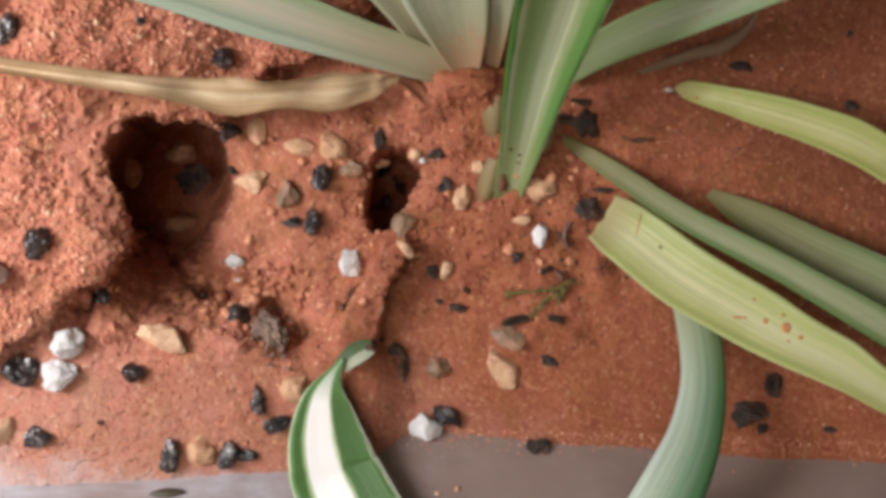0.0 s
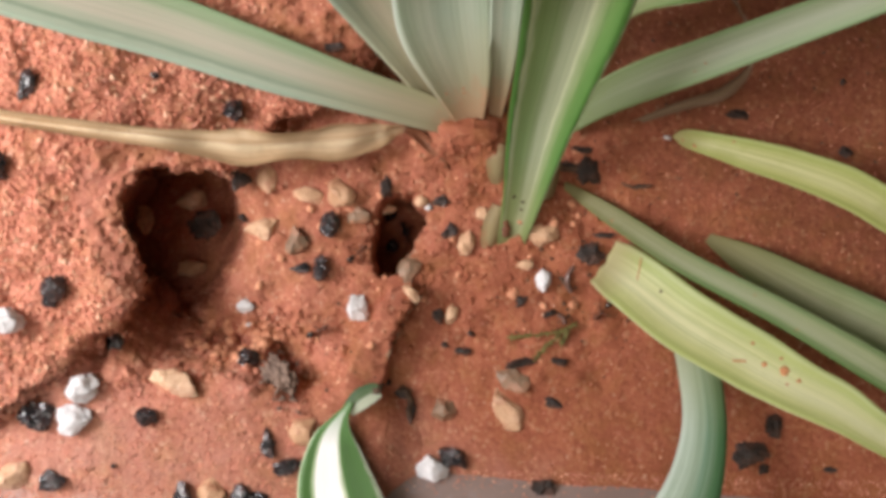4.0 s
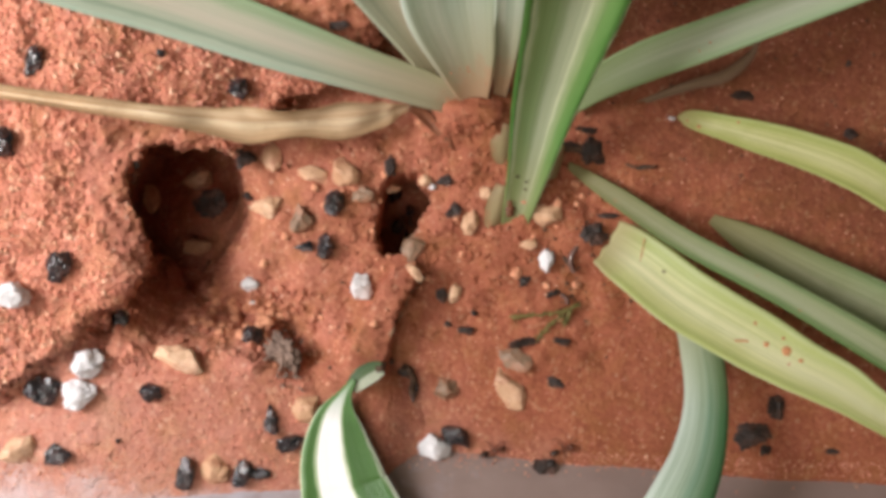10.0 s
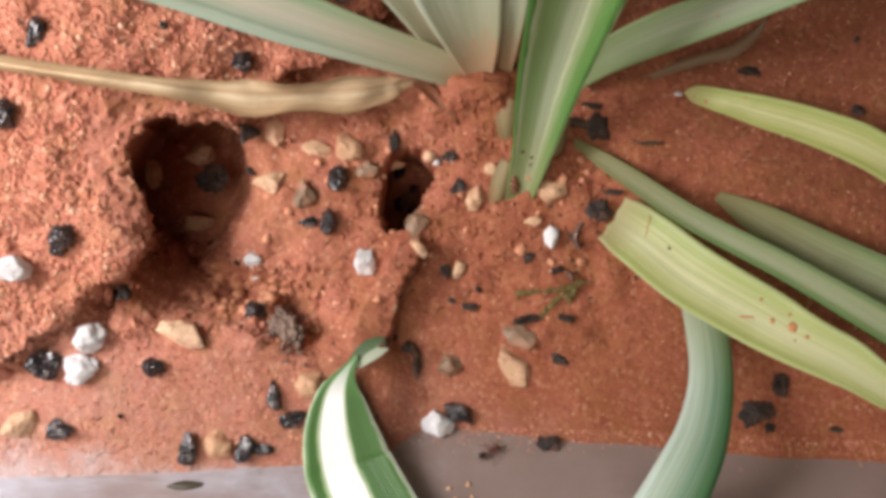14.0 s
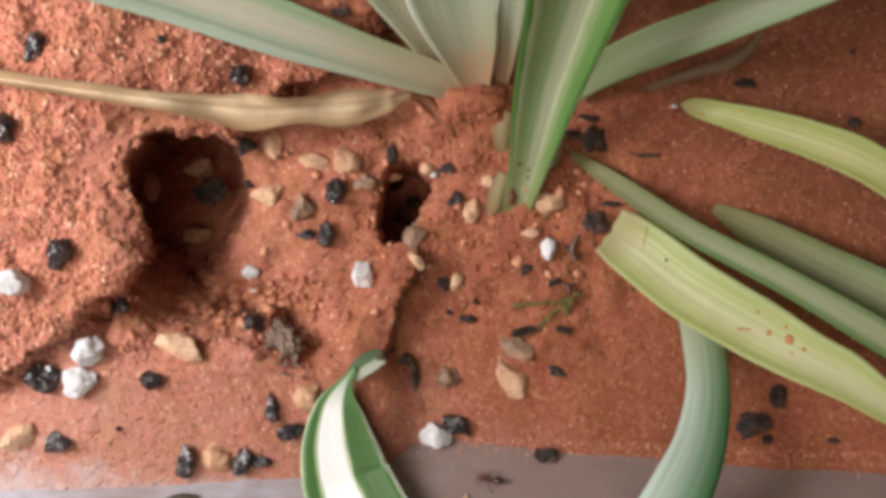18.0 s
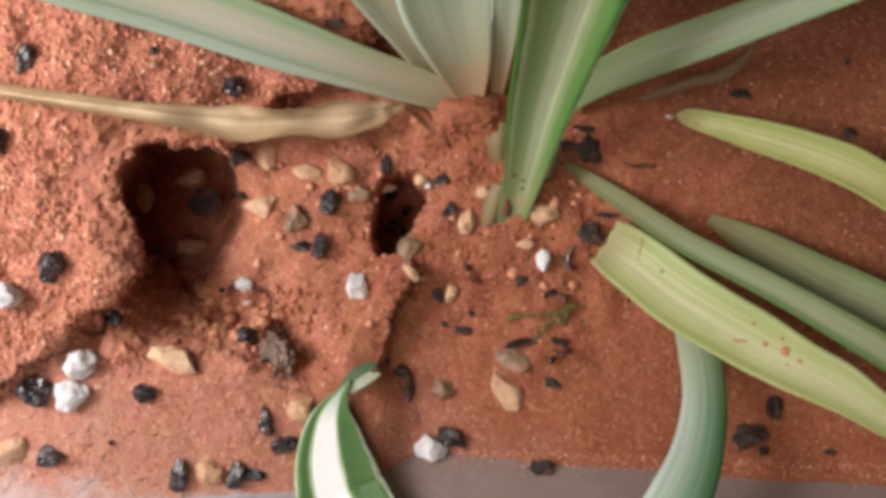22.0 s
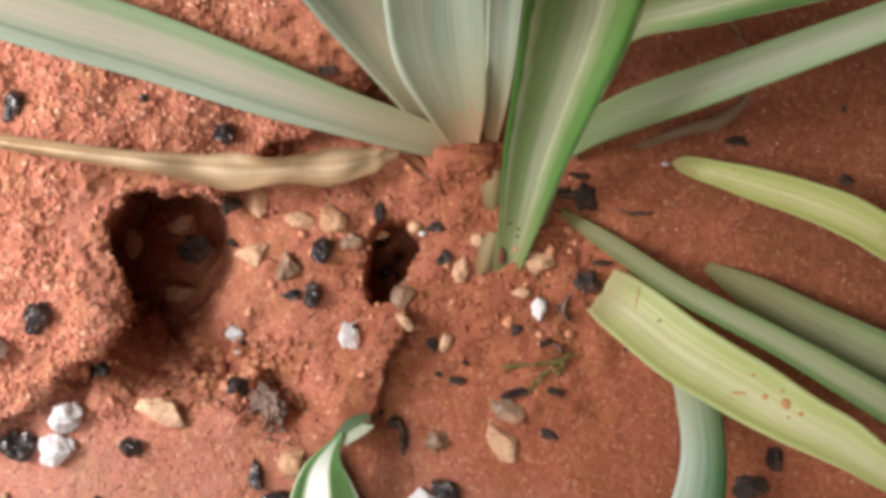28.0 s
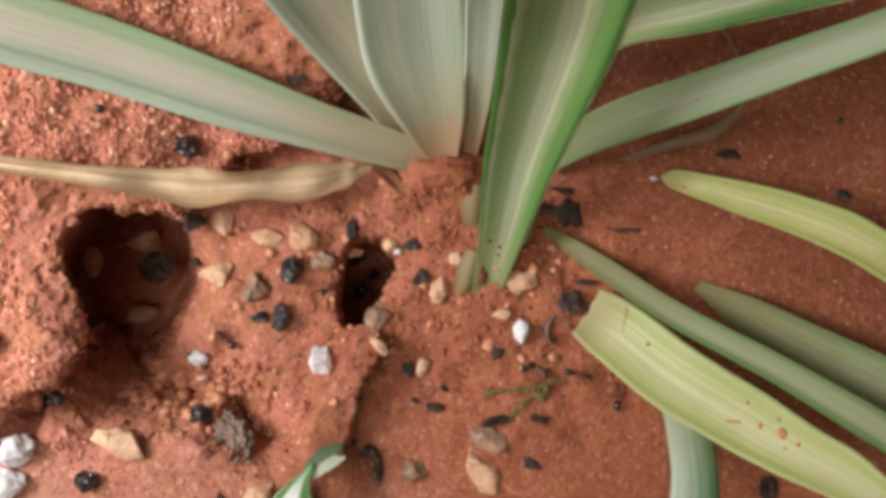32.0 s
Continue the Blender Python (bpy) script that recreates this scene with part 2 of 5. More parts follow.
# green to blue-green bands; the bluish-white sheen is painted into the pale side
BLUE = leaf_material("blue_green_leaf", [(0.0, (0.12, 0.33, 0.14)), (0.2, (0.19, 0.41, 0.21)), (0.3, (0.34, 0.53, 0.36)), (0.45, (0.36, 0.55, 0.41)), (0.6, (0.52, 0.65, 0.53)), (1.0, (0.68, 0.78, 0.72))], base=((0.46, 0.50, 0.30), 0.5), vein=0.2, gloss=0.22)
LIME = leaf_material("yellowing_leaf", [(0.0, (0.484, 0.556, 0.22)), (0.06, (0.638, 0.693, 0.363)), (0.14, (0.523, 0.595, 0.229)), (0.35, (0.716, 0.733, 0.402)), (0.58, (0.813, 0.81, 0.536)), (0.8, (0.677, 0.703, 0.344)), (0.96, (0.542, 0.605, 0.229)), (1.0, (0.638, 0.693, 0.363))], vein=0.22, mottled=(150, (0.465, 0.508, 0.173), 0.2), base=((0.542, 0.488, 0.249), 0.14), furrow=(0.619, 0.703, 0.44))
LIME_DULL = leaf_material("dull_yellowing_leaf", [(0.0, (0.429, 0.489, 0.16)), (0.06, (0.566, 0.61, 0.264)), (0.14, (0.464, 0.524, 0.166)), (0.35, (0.635, 0.645, 0.292)), (0.58, (0.721, 0.713, 0.39)), (0.8, (0.6, 0.619, 0.25)), (0.96, (0.481, 0.532, 0.166)), (1.0, (0.566, 0.61, 0.264))], vein=0.22, mottled=(150, (0.412, 0.447, 0.126), 0.6), base=((0.481, 0.429, 0.181), 0.14), furrow=(0.549, 0.619, 0.32))
GREEN = leaf_material("grey_green_leaf", [(0.0, (0.40, 0.46, 0.26)), (0.05, (0.22, 0.32, 0.13)), (0.3, (0.42, 0.47, 0.27)), (0.6, (0.50, 0.54, 0.35)), (0.85, (0.25, 0.35, 0.15)), (1.0, (0.15, 0.28, 0.08))], base=((0.27, 0.235, 0.09), 0.75), vein=0.2, mottled=(130, (0.22, 0.27, 0.10), 0.4))
SANDY_LEAF = leaf_material("pale_green_leaf", [(0.0, (0.308, 0.462, 0.216)), (0.2, (0.462, 0.55, 0.356)), (0.5, (0.594, 0.66, 0.508)), (0.75, (0.495, 0.594, 0.4)), (1.0, (0.363, 0.517, 0.281))], base=((0.308, 0.396, 0.151), 0.7), vein=0.12)
SHEATH = leaf_material("dry_sheath", [(0.0, (0.34, 0.24, 0.12)), (0.5, (0.50, 0.40, 0.22)), (1.0, (0.40, 0.29, 0.15))], vein=0.12, gloss=0.35, mottled=(300, (0.46, 0.18, 0.10), 0.6))
DRY = leaf_material("dry_leaf", [(0.0, (0.56, 0.38, 0.22)), (0.22, (0.84, 0.66, 0.44)), (0.36, (0.68, 0.48, 0.29)), (0.5, (0.94, 0.79, 0.56)), (0.72, (0.80, 0.61, 0.39)), (0.9, (0.69, 0.48, 0.29)), (1.0, (0.52, 0.34, 0.19))], vein=0.15, gloss=0.25, mottled=(260, (0.50, 0.33, 0.18), 0.35), furrow=(0.64, 0.54, 0.41), warp=0.45, through_light=0.3)
HUSK = leaf_material("papery_husk", [(0.0, (0.32, 0.19, 0.12)), (0.5, (0.48, 0.33, 0.22)), (1.0, (0.34, 0.21, 0.14))], vein=0.2, gloss=0.4)


def plastic_material():
    m = Mat("cloudy_plastic", 0.28, spec=0.5)
    n = m.noise(55, 4, 0.6)
    c = m.ramp(n, [(0.3, (0.25, 0.18, 0.16)), (0.7, (0.32, 0.24, 0.22))])
    sep = m.t.nodes.new("ShaderNodeSeparateXYZ")
    m.link(m.co.outputs["Object"], sep.inputs[0])
    # bluish lamp glare on the wall's left part, painted as streaky pale colour
    glare = m.ramp(m.math("ADD", m.math("MULTIPLY", sep.outputs[0], -11.0), m.math("MULTIPLY", m.noise(120, 4, 0.7), 0.9)), [(0.45, (0, 0, 0)), (1.0, (1, 1, 1))])
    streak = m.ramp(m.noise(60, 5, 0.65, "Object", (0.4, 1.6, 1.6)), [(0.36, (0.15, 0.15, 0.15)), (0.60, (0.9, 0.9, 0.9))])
    c = m.mix(m.math("MULTIPLY", glare, streak), c, (0.60, 0.61, 0.70))
    stain = m.ramp(m.noise(85, 5, 0.65, "Object", (0.5, 1.4, 1.4)), [(0.52, (0, 0, 0)), (0.66, (0.55, 0.55, 0.55))])
    m.colour(m.mix(stain, c, (0.24, 0.175, 0.16)))
    return m.bump(m.noise(400, 4, 0.6), 0.0002, 0.3).m


PLASTIC = plastic_material()
WOOD = plain_material("table_wood", (0.20, 0.12, 0.07), (0.30, 0.19, 0.11), 25, 0.5)
PAINT = plain_material("wall_paint", (0.62, 0.60, 0.56), (0.68, 0.66, 0.62), 9, 0.8)
MOSS = plain_material("moss_green", (0.11, 0.10, 0.025), (0.24, 0.20, 0.06), 700, 0.6)
ROT = plain_material("rotten_brown", (0.13, 0.045, 0.02), (0.24, 0.09, 0.045), 500, 0.5, 0.4, 0.1)
SHELL = plain_material("glossy_shell", (0.085, 0.045, 0.035), (0.20, 0.12, 0.10), 500, 0.15, 0.8, 0.05)
SEED = plain_material("dark_seed", (0.045, 0.038, 0.022), (0.085, 0.07, 0.04), 600, 0.45, 0.5, 0.05)
CLOD = plain_material("sand_clod", (0.54, 0.215, 0.12), (0.78, 0.40, 0.24), 900, 0.75, 0.3, 0.35)
SPECK = plain_material("orange_speck", (0.52, 0.22, 0.09), (0.62, 0.30, 0.14), 900, 0.7)
FIBRE = plain_material("grey_brown_fibre", (0.12, 0.08, 0.062), (0.34, 0.235, 0.185), 500, 0.8, 0.3, 0.5)
BARK = plain_material("dark_bark", (0.05, 0.028, 0.018), (0.14, 0.085, 0.055), 800, 0.75, 0.3, 0.3)


# ---- the sand's relief, in millimetres ----
def lattice(ix, iy, seed):
    n = (ix * 374761393 + iy * 668265263 + seed * 974634777) & 0x7FFFFFFF
    n = ((n ^ (n >> 13)) * 1274126177) & 0x7FFFFFFF
    return ((n ^ (n >> 16)) & 0xFFFF) / 65535.0


def grain(x, y, size, seed=1):
    """Smooth value noise from -1 to 1."""
    x, y = np.asarray(x, float) / size, np.asarray(y, float) / size
    ix, iy = np.floor(x).astype(np.int64), np.floor(y).astype(np.int64)
    fx, fy = x - ix, y - iy
    fx, fy = fx * fx * (3 - 2 * fx), fy * fy * (3 - 2 * fy)
    a, b = lattice(ix, iy, seed), lattice(ix + 1, iy, seed)
    c, d = lattice(ix, iy + 1, seed), lattice(ix + 1, iy + 1, seed)
    return 2 * ((a + (b - a) * fx) * (1 - fy) + (c + (d - c) * fx) * fy) - 1


def inside(x, y, loop):
    """Signed distance to a closed outline, positive inside."""
    x, y = np.asarray(x, float), np.asarray(y, float)
    far, odd = np.full(x.shape, 1e9), np.zeros(x.shape, bool)
    for (ax, ay), (bx, by) in zip(loop, loop[1:] + loop[:1]):
        ex, ey = bx - ax, by - ay
        s = np.clip(((x - ax) * ex + (y - ay) * ey) / (ex * ex + ey * ey), 0, 1)
        far = np.minimum(far, np.hypot(x - ax - s * ex, y - ay - s * ey))
        if ey:
            odd ^= ((ay > y) != (by > y)) & (x < ex * (y - ay) / ey + ax)
    return np.where(odd, far, -far)


def step(v, low, high):
    s = np.clip((v - low) / (high - low), 0, 1)
    return s * s * (3 - 2 * s)


LUMP = [(-166.4, 131.3), (20.4, 131.7), (6.4, 69.4), (-4.8, 45.8), (-9.4, 33.4), (-14.9, 28.4), (-21.2, 25.8), (-26.0, 24.4), (-29.3, 19.7), (-35.6, 15.3), (-42.0, 15.3), (-47.4, 15.3), (-50.3, 12.7), (-50.5, 7.2), (-47.7, 2.6), (-46.0, -1.4), (-46.9, -5.5), (-52.4, -10.4), (-59.7, -15.3), (-64.9, -19.7), (-70.0, -23.3), (-87.3, -29.4), (-148.5, -33.0)]
CAVE = [(-53.9, 17.0), (-50.8, 18.5), (-43.9, 18.0), (-37.2, 16.1), (-34.7, 10.3), (-35.9, 1.7), (-39.0, -5.9), (-44.0, -10.1), (-49.5, -8.2), (-51.9, 0.7), (-55.9, 6.9), (-56.2, 15.1)]
DEN = [(-8.6, 12.0), (-6.7, 12.8), (-4.5, 13.0), (-1.8, 9.9), (-2.6, 6.9), (-4.7, 3.8), (-6.6, 0.5), (-9.2, 0.1), (-10.8, 3.7), (-9.8, 8.9)]
SHELF = [(-2.5, -3.7), (-6.3, -9.4), (-8.1, -14.2), (-9.5, -19.4), (-8.6, -23.6), (-8.1, -28.2), (-9.4, -42.9), (-156.4, -52.2), (-161.4, -5.8), (-65.7, -12.4), (-54.0, -14.2), (-49.0, -14.6), (-43.5, -14.8), (-38.0, -15.4), (-32.3, -16.8), (-24.7, -19.9), (-18.1, -18.9), (-13.4, -11.3), (-8.7, -3.7), (-4.9, -2.7)]
CROWN_AT = (5.5, 22.2)


def relief(x, y, fine=True):
    """Height of the sand at x, y."""
    x, y = np.asarray(x, float), np.asarray(y, float)
    wob = 0.9 * grain(x, y, 5, 3) + 0.55 * grain(x, y, 1.9, 4) + (0.35 * grain(x, y, 0.8, 5) if fine else 0)
    z = -2.8 + 0.10 * y + 0.065 * np.maximum(x, 0)
    z = z + 0.5 * grain(x, y, 23, 7) + 0.25 * grain(x, y, 8, 8)
    lump = inside(x, y, LUMP) + wob
    crisp = 1 - 0.6 * step(x, -17, -12) * (1 - step(-y, 17, 24))
    low = (-0.7 - 1.2 * step(-x, 9, 16)) * crisp - 5 * step(-y, 17, 27) - 2.0 * step(-x, 28, 36)
    high = (1.6 + 1.0 * step(-x, 9, 16)) * crisp + 2 * step(-y, 17, 27)
    z = z + (1 - step(lump, -1.3, 1.0)) * step(inside(x, y, SHELF) + 0.5 * wob * (1 - 0.9 * step(-y, 15, 21)), low, high) * (4.2 + 0.07 * np.clip(-20 - x, 0, 40))
    z = z + step(lump, -1.3, 1.0) * (5.2 + 0.27 * np.clip(-32 - x, 0, 22)) + step(lump, 1, 12) * 1.6
    z = z + 3.0 * np.exp(-((x + 51) / 5) ** 2 - ((y + 4) / 7) ** 2) * step(lump, -1.3, 1.5)
    z = z + 4.5 * step(y - 24.5 + 0.27 * x, -1, 8) * step(lump, -1, 3)
    pit = 6.0 * np.exp(-((x + 42) / 9) ** 2 - ((y - 5) / 12) ** 2) + 5.0 * np.exp(-((x + 41) / 9) ** 2 - ((y + 10) / 4.5) ** 2) + 3.2 * np.exp(-((x + 34.5) / 4.5) ** 2 - ((y + 10.8) / 2.6) ** 2)
    z = z - pit * (1 - step(lump, -1.3, 1.0))
    # a hollow behind the fibre clump, steep on its west side
    along, across = (x + 26.2) * 0.62 - (y + 14.8) * 0.78, (x + 26.2) * 0.78 + (y + 14.8) * 0.62
    z = z - 5.0 * np.exp(-(along / 6.5) ** 2) * np.where(across < 0, np.exp(-(across / 1.7) ** 2), np.exp(-(across / 4.6) ** 2))
    lip = np.interp(x, [-47, -43, -38, -33, -30], [-8.5, -11.5, -13.2, -14.0, -12.5])
    z = z + 1.6 * np.exp(-((y - lip) / 1.4) ** 2) * step(x, -48, -46) * (1 - step(x, -30, -28)) * (0.55 + 0.45 * grain(x, y, 2.4, 21)) * (1 - step(lump, -1.3, 1.0))
    cave = step(inside(x, y, CAVE) + 0.8 * wob, -2.5, 3.0) * (1 - step(lump, -1.6, 0.2))
    z = z - cave * 25 * np.exp(-np.maximum(-lump, 0) / 9.0)
    z = z - step(inside(x, y, DEN) + 0.8 * wob, -1.0, 1.4) * 20
    z = z + 5.4 * np.exp(-((x - CROWN_AT[0]) / 7) ** 2 - ((y - CROWN_AT[1]) / 4.0) ** 2)
    z = z + 1.6 * np.exp(-((x - 11.5) / 6) ** 2 - ((y - 12) / 7) ** 2)
    rough = 0.09 + 0.10 * step(-x, -10, 12) + 0.60 * step(lump, -2, 2)
    if fine:
        z = z + rough * (0.5 * np.maximum(grain(x, y, 2.3, 11), -0.5) + 0.36 * np.maximum(grain(x, y, 1.0, 12), -0.25) + 0.14 * np.abs(grain(x, y, 0.6, 13)))
        z = z + 0.5 * step(lump, -1, 3) * (grain(x, y, 4.2, 15) + 0.6 * np.maximum(grain(x, y, 2.7, 16), 0))
        z = z + (1 - step(x, 26, 44)) * step(y, -26, -16) * (1 - step(lump, -2, 0)) * (0.75 * grain(x, y, 8.5, 19) + 0.65 * grain(x, y, 4.6, 17) + 0.34 * grain(x, y, 2.3, 18))
        z = z + 0.08 * grain(x, y, 0.4, 14)
    return z


def undercut(x, y):
    """How far, sideways, the floor runs in under the mound's edge and the burrow's rim."""
    e = 0.6

    def slope(loop):
        return (inside(x + e, y, loop) - inside(x - e, y, loop)) / (2 * e), (inside(x, y + e, loop) - inside(x, y - e, loop)) / (2 * e)

    wob = 0.9 * grain(x, y, 5, 3) + 0.55 * grain(x, y, 1.9, 4) + 0.35 * grain(x, y, 0.8, 5)
    lump = inside(x, y, LUMP) + wob
    gx, gy = slope(LUMP)
    reach = 6.0 - 6.0 * step(-x, 50, 56) * step(-y, 2, 8) + 5.0 * step(inside(x, y, CAVE), -2.0, 2.0)
    amount = reach * np.exp(-np.maximum(-lump - 1.3, 0) / 5.0) * step(-lump, -0.7, 1.4)
    dx, dy = slope(DEN)
    den = inside(x, y, DEN) + 0.8 * wob
    more = 2.8 * np.exp(-np.maximum(den - 1.0, 0) / 1.6) * step(den, -0.4, 1.2)
    return gx * amount - dx * more, gy * amount - dy * more


# ---- mesh helpers ----
def mesh_of(bm, name, material, smooth=True):
    me = bpy.data.meshes.new(name)
    bm.to_mesh(me)
    bm.free()
    me.materials.append(material)
    for p in me.polygons:
        p.use_smooth = smooth
    return me


def part(name, bm, material, parent=None, label="", smooth=True):
    ob = new(name, mesh_of(bm, name, material, smooth))
    ob.parent = parent
    return tagged(ob, label)


def box(bm, x0, x1, y0, y1, z0, z1):
    v = [bm.verts.new((x * MM, y * MM, z * MM)) for z in (z0, z1) for y in (y0, y1) for x in (x0, x1)]
    for f in ((0, 2, 3, 1), (4, 5, 7, 6), (0, 1, 5, 4), (2, 6, 7, 3), (0, 4, 6, 2), (1, 3, 7, 5)):
        bm.faces.new([v[i] for i in f])


def height(x, y):
    return float(relief(x, y))


# ---- sand, tank, table and room ----
def build_sand():
    def axis(low, a, b, high, fine):
        mid = np.arange(a, b, fine)
        return np.r_[np.linspace(low, a, 24)[:-1], mid, np.linspace(b, high, 24)]

    xs, ys = axis(-148, -84, 88, 148, 0.34), axis(-60, -46, 60, 128, 0.34)
    X, Y = np.meshgrid(xs, ys)
    Z = relief(X, Y)
    # the grains shift sideways too, so that steep walls crumble
    inner = ((X > -84) & (X < 88) & (Y > -46) & (Y < 60)) * 1.0
    ux, uy = undercut(X, Y)
    edge = inside(X, Y, LUMP)
    crumbly = inner * (0.42 + 0.28 * step(edge, -4.5, -2) * step(-edge, -2.5, -1))
    crumbly = crumbly * (1 - 0.9 * step(-Y, 13, 18) * step(X, -32, -24))
    X2 = X + crumbly * (grain(X + 7 * Z, Y + 3 * Z, 1.3, 31) + 0.5 * grain(X, Y + 5 * Z, 0.7, 33)) + ux
    Y2 = Y + crumbly * (grain(X + 3 * Z, Y + 7 * Z, 1.3, 32) + 0.5 * grain(X + 5 * Z, Y, 0.7, 34)) + uy
    co = np.stack([X2, Y2, Z], -1).reshape(-1, 3) * MM
    nx, ny = len(xs), len(ys)
    i = (np.arange(ny - 1)[:, None] * nx + np.arange(nx - 1)).ravel()
    faces = np.stack([i, i + 1, i + nx + 1, i + nx], 1)
    me = bpy.data.meshes.new("sand")
    me.vertices.add(len(co))
    me.vertices.foreach_set("co", co.ravel())
    me.loops.add(faces.size)
    me.loops.foreach_set("vertex_index", faces.ravel())
    me.polygons.add(len(faces))
    me.polygons.foreach_set("loop_start", np.arange(0, faces.size, 4))
    me.polygons.foreach_set("use_smooth", np.ones(len(faces), bool))
    me.update()
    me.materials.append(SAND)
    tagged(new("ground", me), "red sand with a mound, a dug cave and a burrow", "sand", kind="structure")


WALL_Y, WALL_Z, WALL_LEAN = -34.0, -6.3, 1.35


def wall_y(z):
    """Where the leaning front wall's inner face stands at a height."""
    return WALL_Y - (z - WALL_Z) * WALL_LEAN


def build_tank():
    bm = bmesh.new()
    z0, z1 = -45, 20
    v = []
    for x in (-150, 150):
        for z, off in ((z0, 0), (z1, 0), (z1, -3), (z0, -3)):
            v.append(bm.verts.new((x * MM, (wall_y(z) + off) * MM, z * MM)))
    for f in ((0, 1, 5, 4), (1, 2, 6, 5), (2, 3, 7, 6), (3, 0, 4, 7), (3, 2, 1, 0), (4, 5, 6, 7)):
        bm.faces.new([v[i] for i in f])
    bmesh.ops.recalc_face_normals(bm, faces=bm.faces)
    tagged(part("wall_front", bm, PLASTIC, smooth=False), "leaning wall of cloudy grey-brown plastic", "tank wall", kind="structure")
    for name, dims in (("wall_back", (-153, 153, 128, 131, -45, 24)), ("wall_left", (-153, -150, -70, 127.5, -45, 24)), ("wall_right", (150, 153, -70, 127.5, -45, 24)), ("tank_floor", (-149, 149, 20, 127, -49, -45.5))):
        bm = bmesh.new()
        box(bm, *dims)
        tagged(part(name, bm, PLASTIC, smooth=False), "cloudy plastic side of the sand tank", "tank wall", kind="structure")
    bm = bmesh.new()
    box(bm, -600, 600, -400, 400, -79, -49.5)
    tagged(part("table_top", bm, WOOD, smooth=False), "brown wooden table top under the tank", "table", kind="structure")
    # unseen room box, added to enclose the tank and bounce the fill
    for name, dims in (("wall_south", (-1500, 1500, -1300, -1250, -776, 1600)), ("wall_north", (-1500, 1500, 1250, 1300, -776, 1600)), ("wall_west", (-1550, -1501, -1300, 1300, -776, 1600)), ("wall_east", (1501, 1550, -1300, 1300, -776, 1600)), ("floor", (-1550, 1550, -1300, 1300, -826, -777)), ("ceiling", (-1550, 1550, -1300, 1300, 1601, 1650))):
        bm = bmesh.new()
        box(bm, *dims)
        tagged(part(name, bm, PAINT, smooth=False), "plain pale surface of the unseen room added round the tank", "room", kind="structure")


# ---- leaves ----
def glide(points, n):
    """Catmull-Rom through rows of numbers, n steps in all."""
    p = np.array(points, float)
    p = np.vstack([2 * p[0] - p[1], p, 2 * p[-1] - p[-2]])
    out = []
    for s in np.linspace(0, len(points) - 1, n):
        i = min(int(s), len(points) - 2)
        u = s - i
        a, b, c, d = p[i:i + 4]
        out.append(0.5 * (2 * b + (c - a) * u + (2 * a - 5 * b + 4 * c - d) * u * u + (3 * b - a - 3 * c + d) * u ** 3))
    return np.array(out)


def blade(points, fold=0.25, thick=0.45, roll=(0, 0), n=64, across=13, wave=0.0, blunt=0.0, seed=1, caps=(1, 1)):
    """A leaf blade along rows of x, y, z and width in millimetres; fold: how deep its channel is against its width."""
    bm = bmesh.new()
    uv = bm.loops.layers.uv.new("UVMap")
    rows = glide(points, n)
    tops, unders = [], []
    length = np.r_[0, np.cumsum(np.linalg.norm(np.diff(rows[:, :3], axis=0), axis=1))]
    for k, (x, y, z, w) in enumerate(rows):
        a, b = rows[max(k - 1, 0), :3], rows[min(k + 1, n - 1), :3]
        t = Vector(b - a).normalized()
        s = k / (n - 1)
        face = Vector((-x * 0.3, -20 - y, 160 - z)).normalized()
        side = t.cross(face).normalized()
        up = side.cross(t).normalized()
        turn = Matrix.Rotation(radians(roll[0] + (roll[1] - roll[0]) * s), 3, t)
        side, up = turn @ side, turn @ up
        top, under = [], []
        for j in range(across):
            u = 2 * j / (across - 1) - 1
            edge = 1 + (0.05 * grain(k * 0.37 + 50 * seed, u > 0, 2.2, seed) if wave else 0)
            lift = fold * w * (u * u - 0.5) + wave * float(grain(k * 0.2, u * 2 + 9 * seed, 2.4, seed + 3))
            pull = blunt * w * (float(grain(u * 3, seed, 1, 5)) * 0.5 + 0.3 * u) * max(0, 1 - s * 12)
            p = Vector((x, y, z)) + side * (u * w / 2 * float(edge)) + up * lift + t * pull
            body = thick * (1 - 0.75 * u * u)
            top.append(bm.verts.new((p + up * body / 2) * MM))
            under.append(bm.verts.new((p - up * body / 2) * MM))
        tops.append(top)
        unders.append(under)

    def quad(vs, uvs):
        f = bm.faces.new(vs)
        for l, c in zip(f.loops, uvs):
            l[uv].uv = c

    for k in range(n - 1):
        v0, v1 = length[k] / 40, length[k + 1] / 40
        for j in range(across - 1):
            u0, u1 = j / (across - 1), (j + 1) / (across - 1)
            quad((tops[k][j], tops[k][j + 1], tops[k + 1][j + 1], tops[k + 1][j]), ((u0, v0), (u1, v0), (u1, v1), (u0, v1)))
            quad((unders[k][j], unders[k + 1][j], unders[k + 1][j + 1], unders[k][j + 1]), ((u0, v0), (u0, v1), (u1, v1), (u1, v0)))
        for j in (0, across - 1):
            u = j / (across - 1)
            quad((tops[k][j], tops[k + 1][j], unders[k + 1][j], unders[k][j]), ((u, v0), (u, v1), (u, v1), (u, v0)))
    for k in [e for e, closed in zip((0, n - 1), caps) if closed]:
        for j in range(across - 1):
            u0, u1, v = j / (across - 1), (j + 1) / (across - 1), length[k] / 40
            quad((tops[k][j], tops[k][j + 1], unders[k][j + 1], unders[k][j]), ((u0, v), (u1, v), (u1, v), (u0, v)))
    bmesh.ops.recalc_face_normals(bm, faces=bm.faces)
    return bm


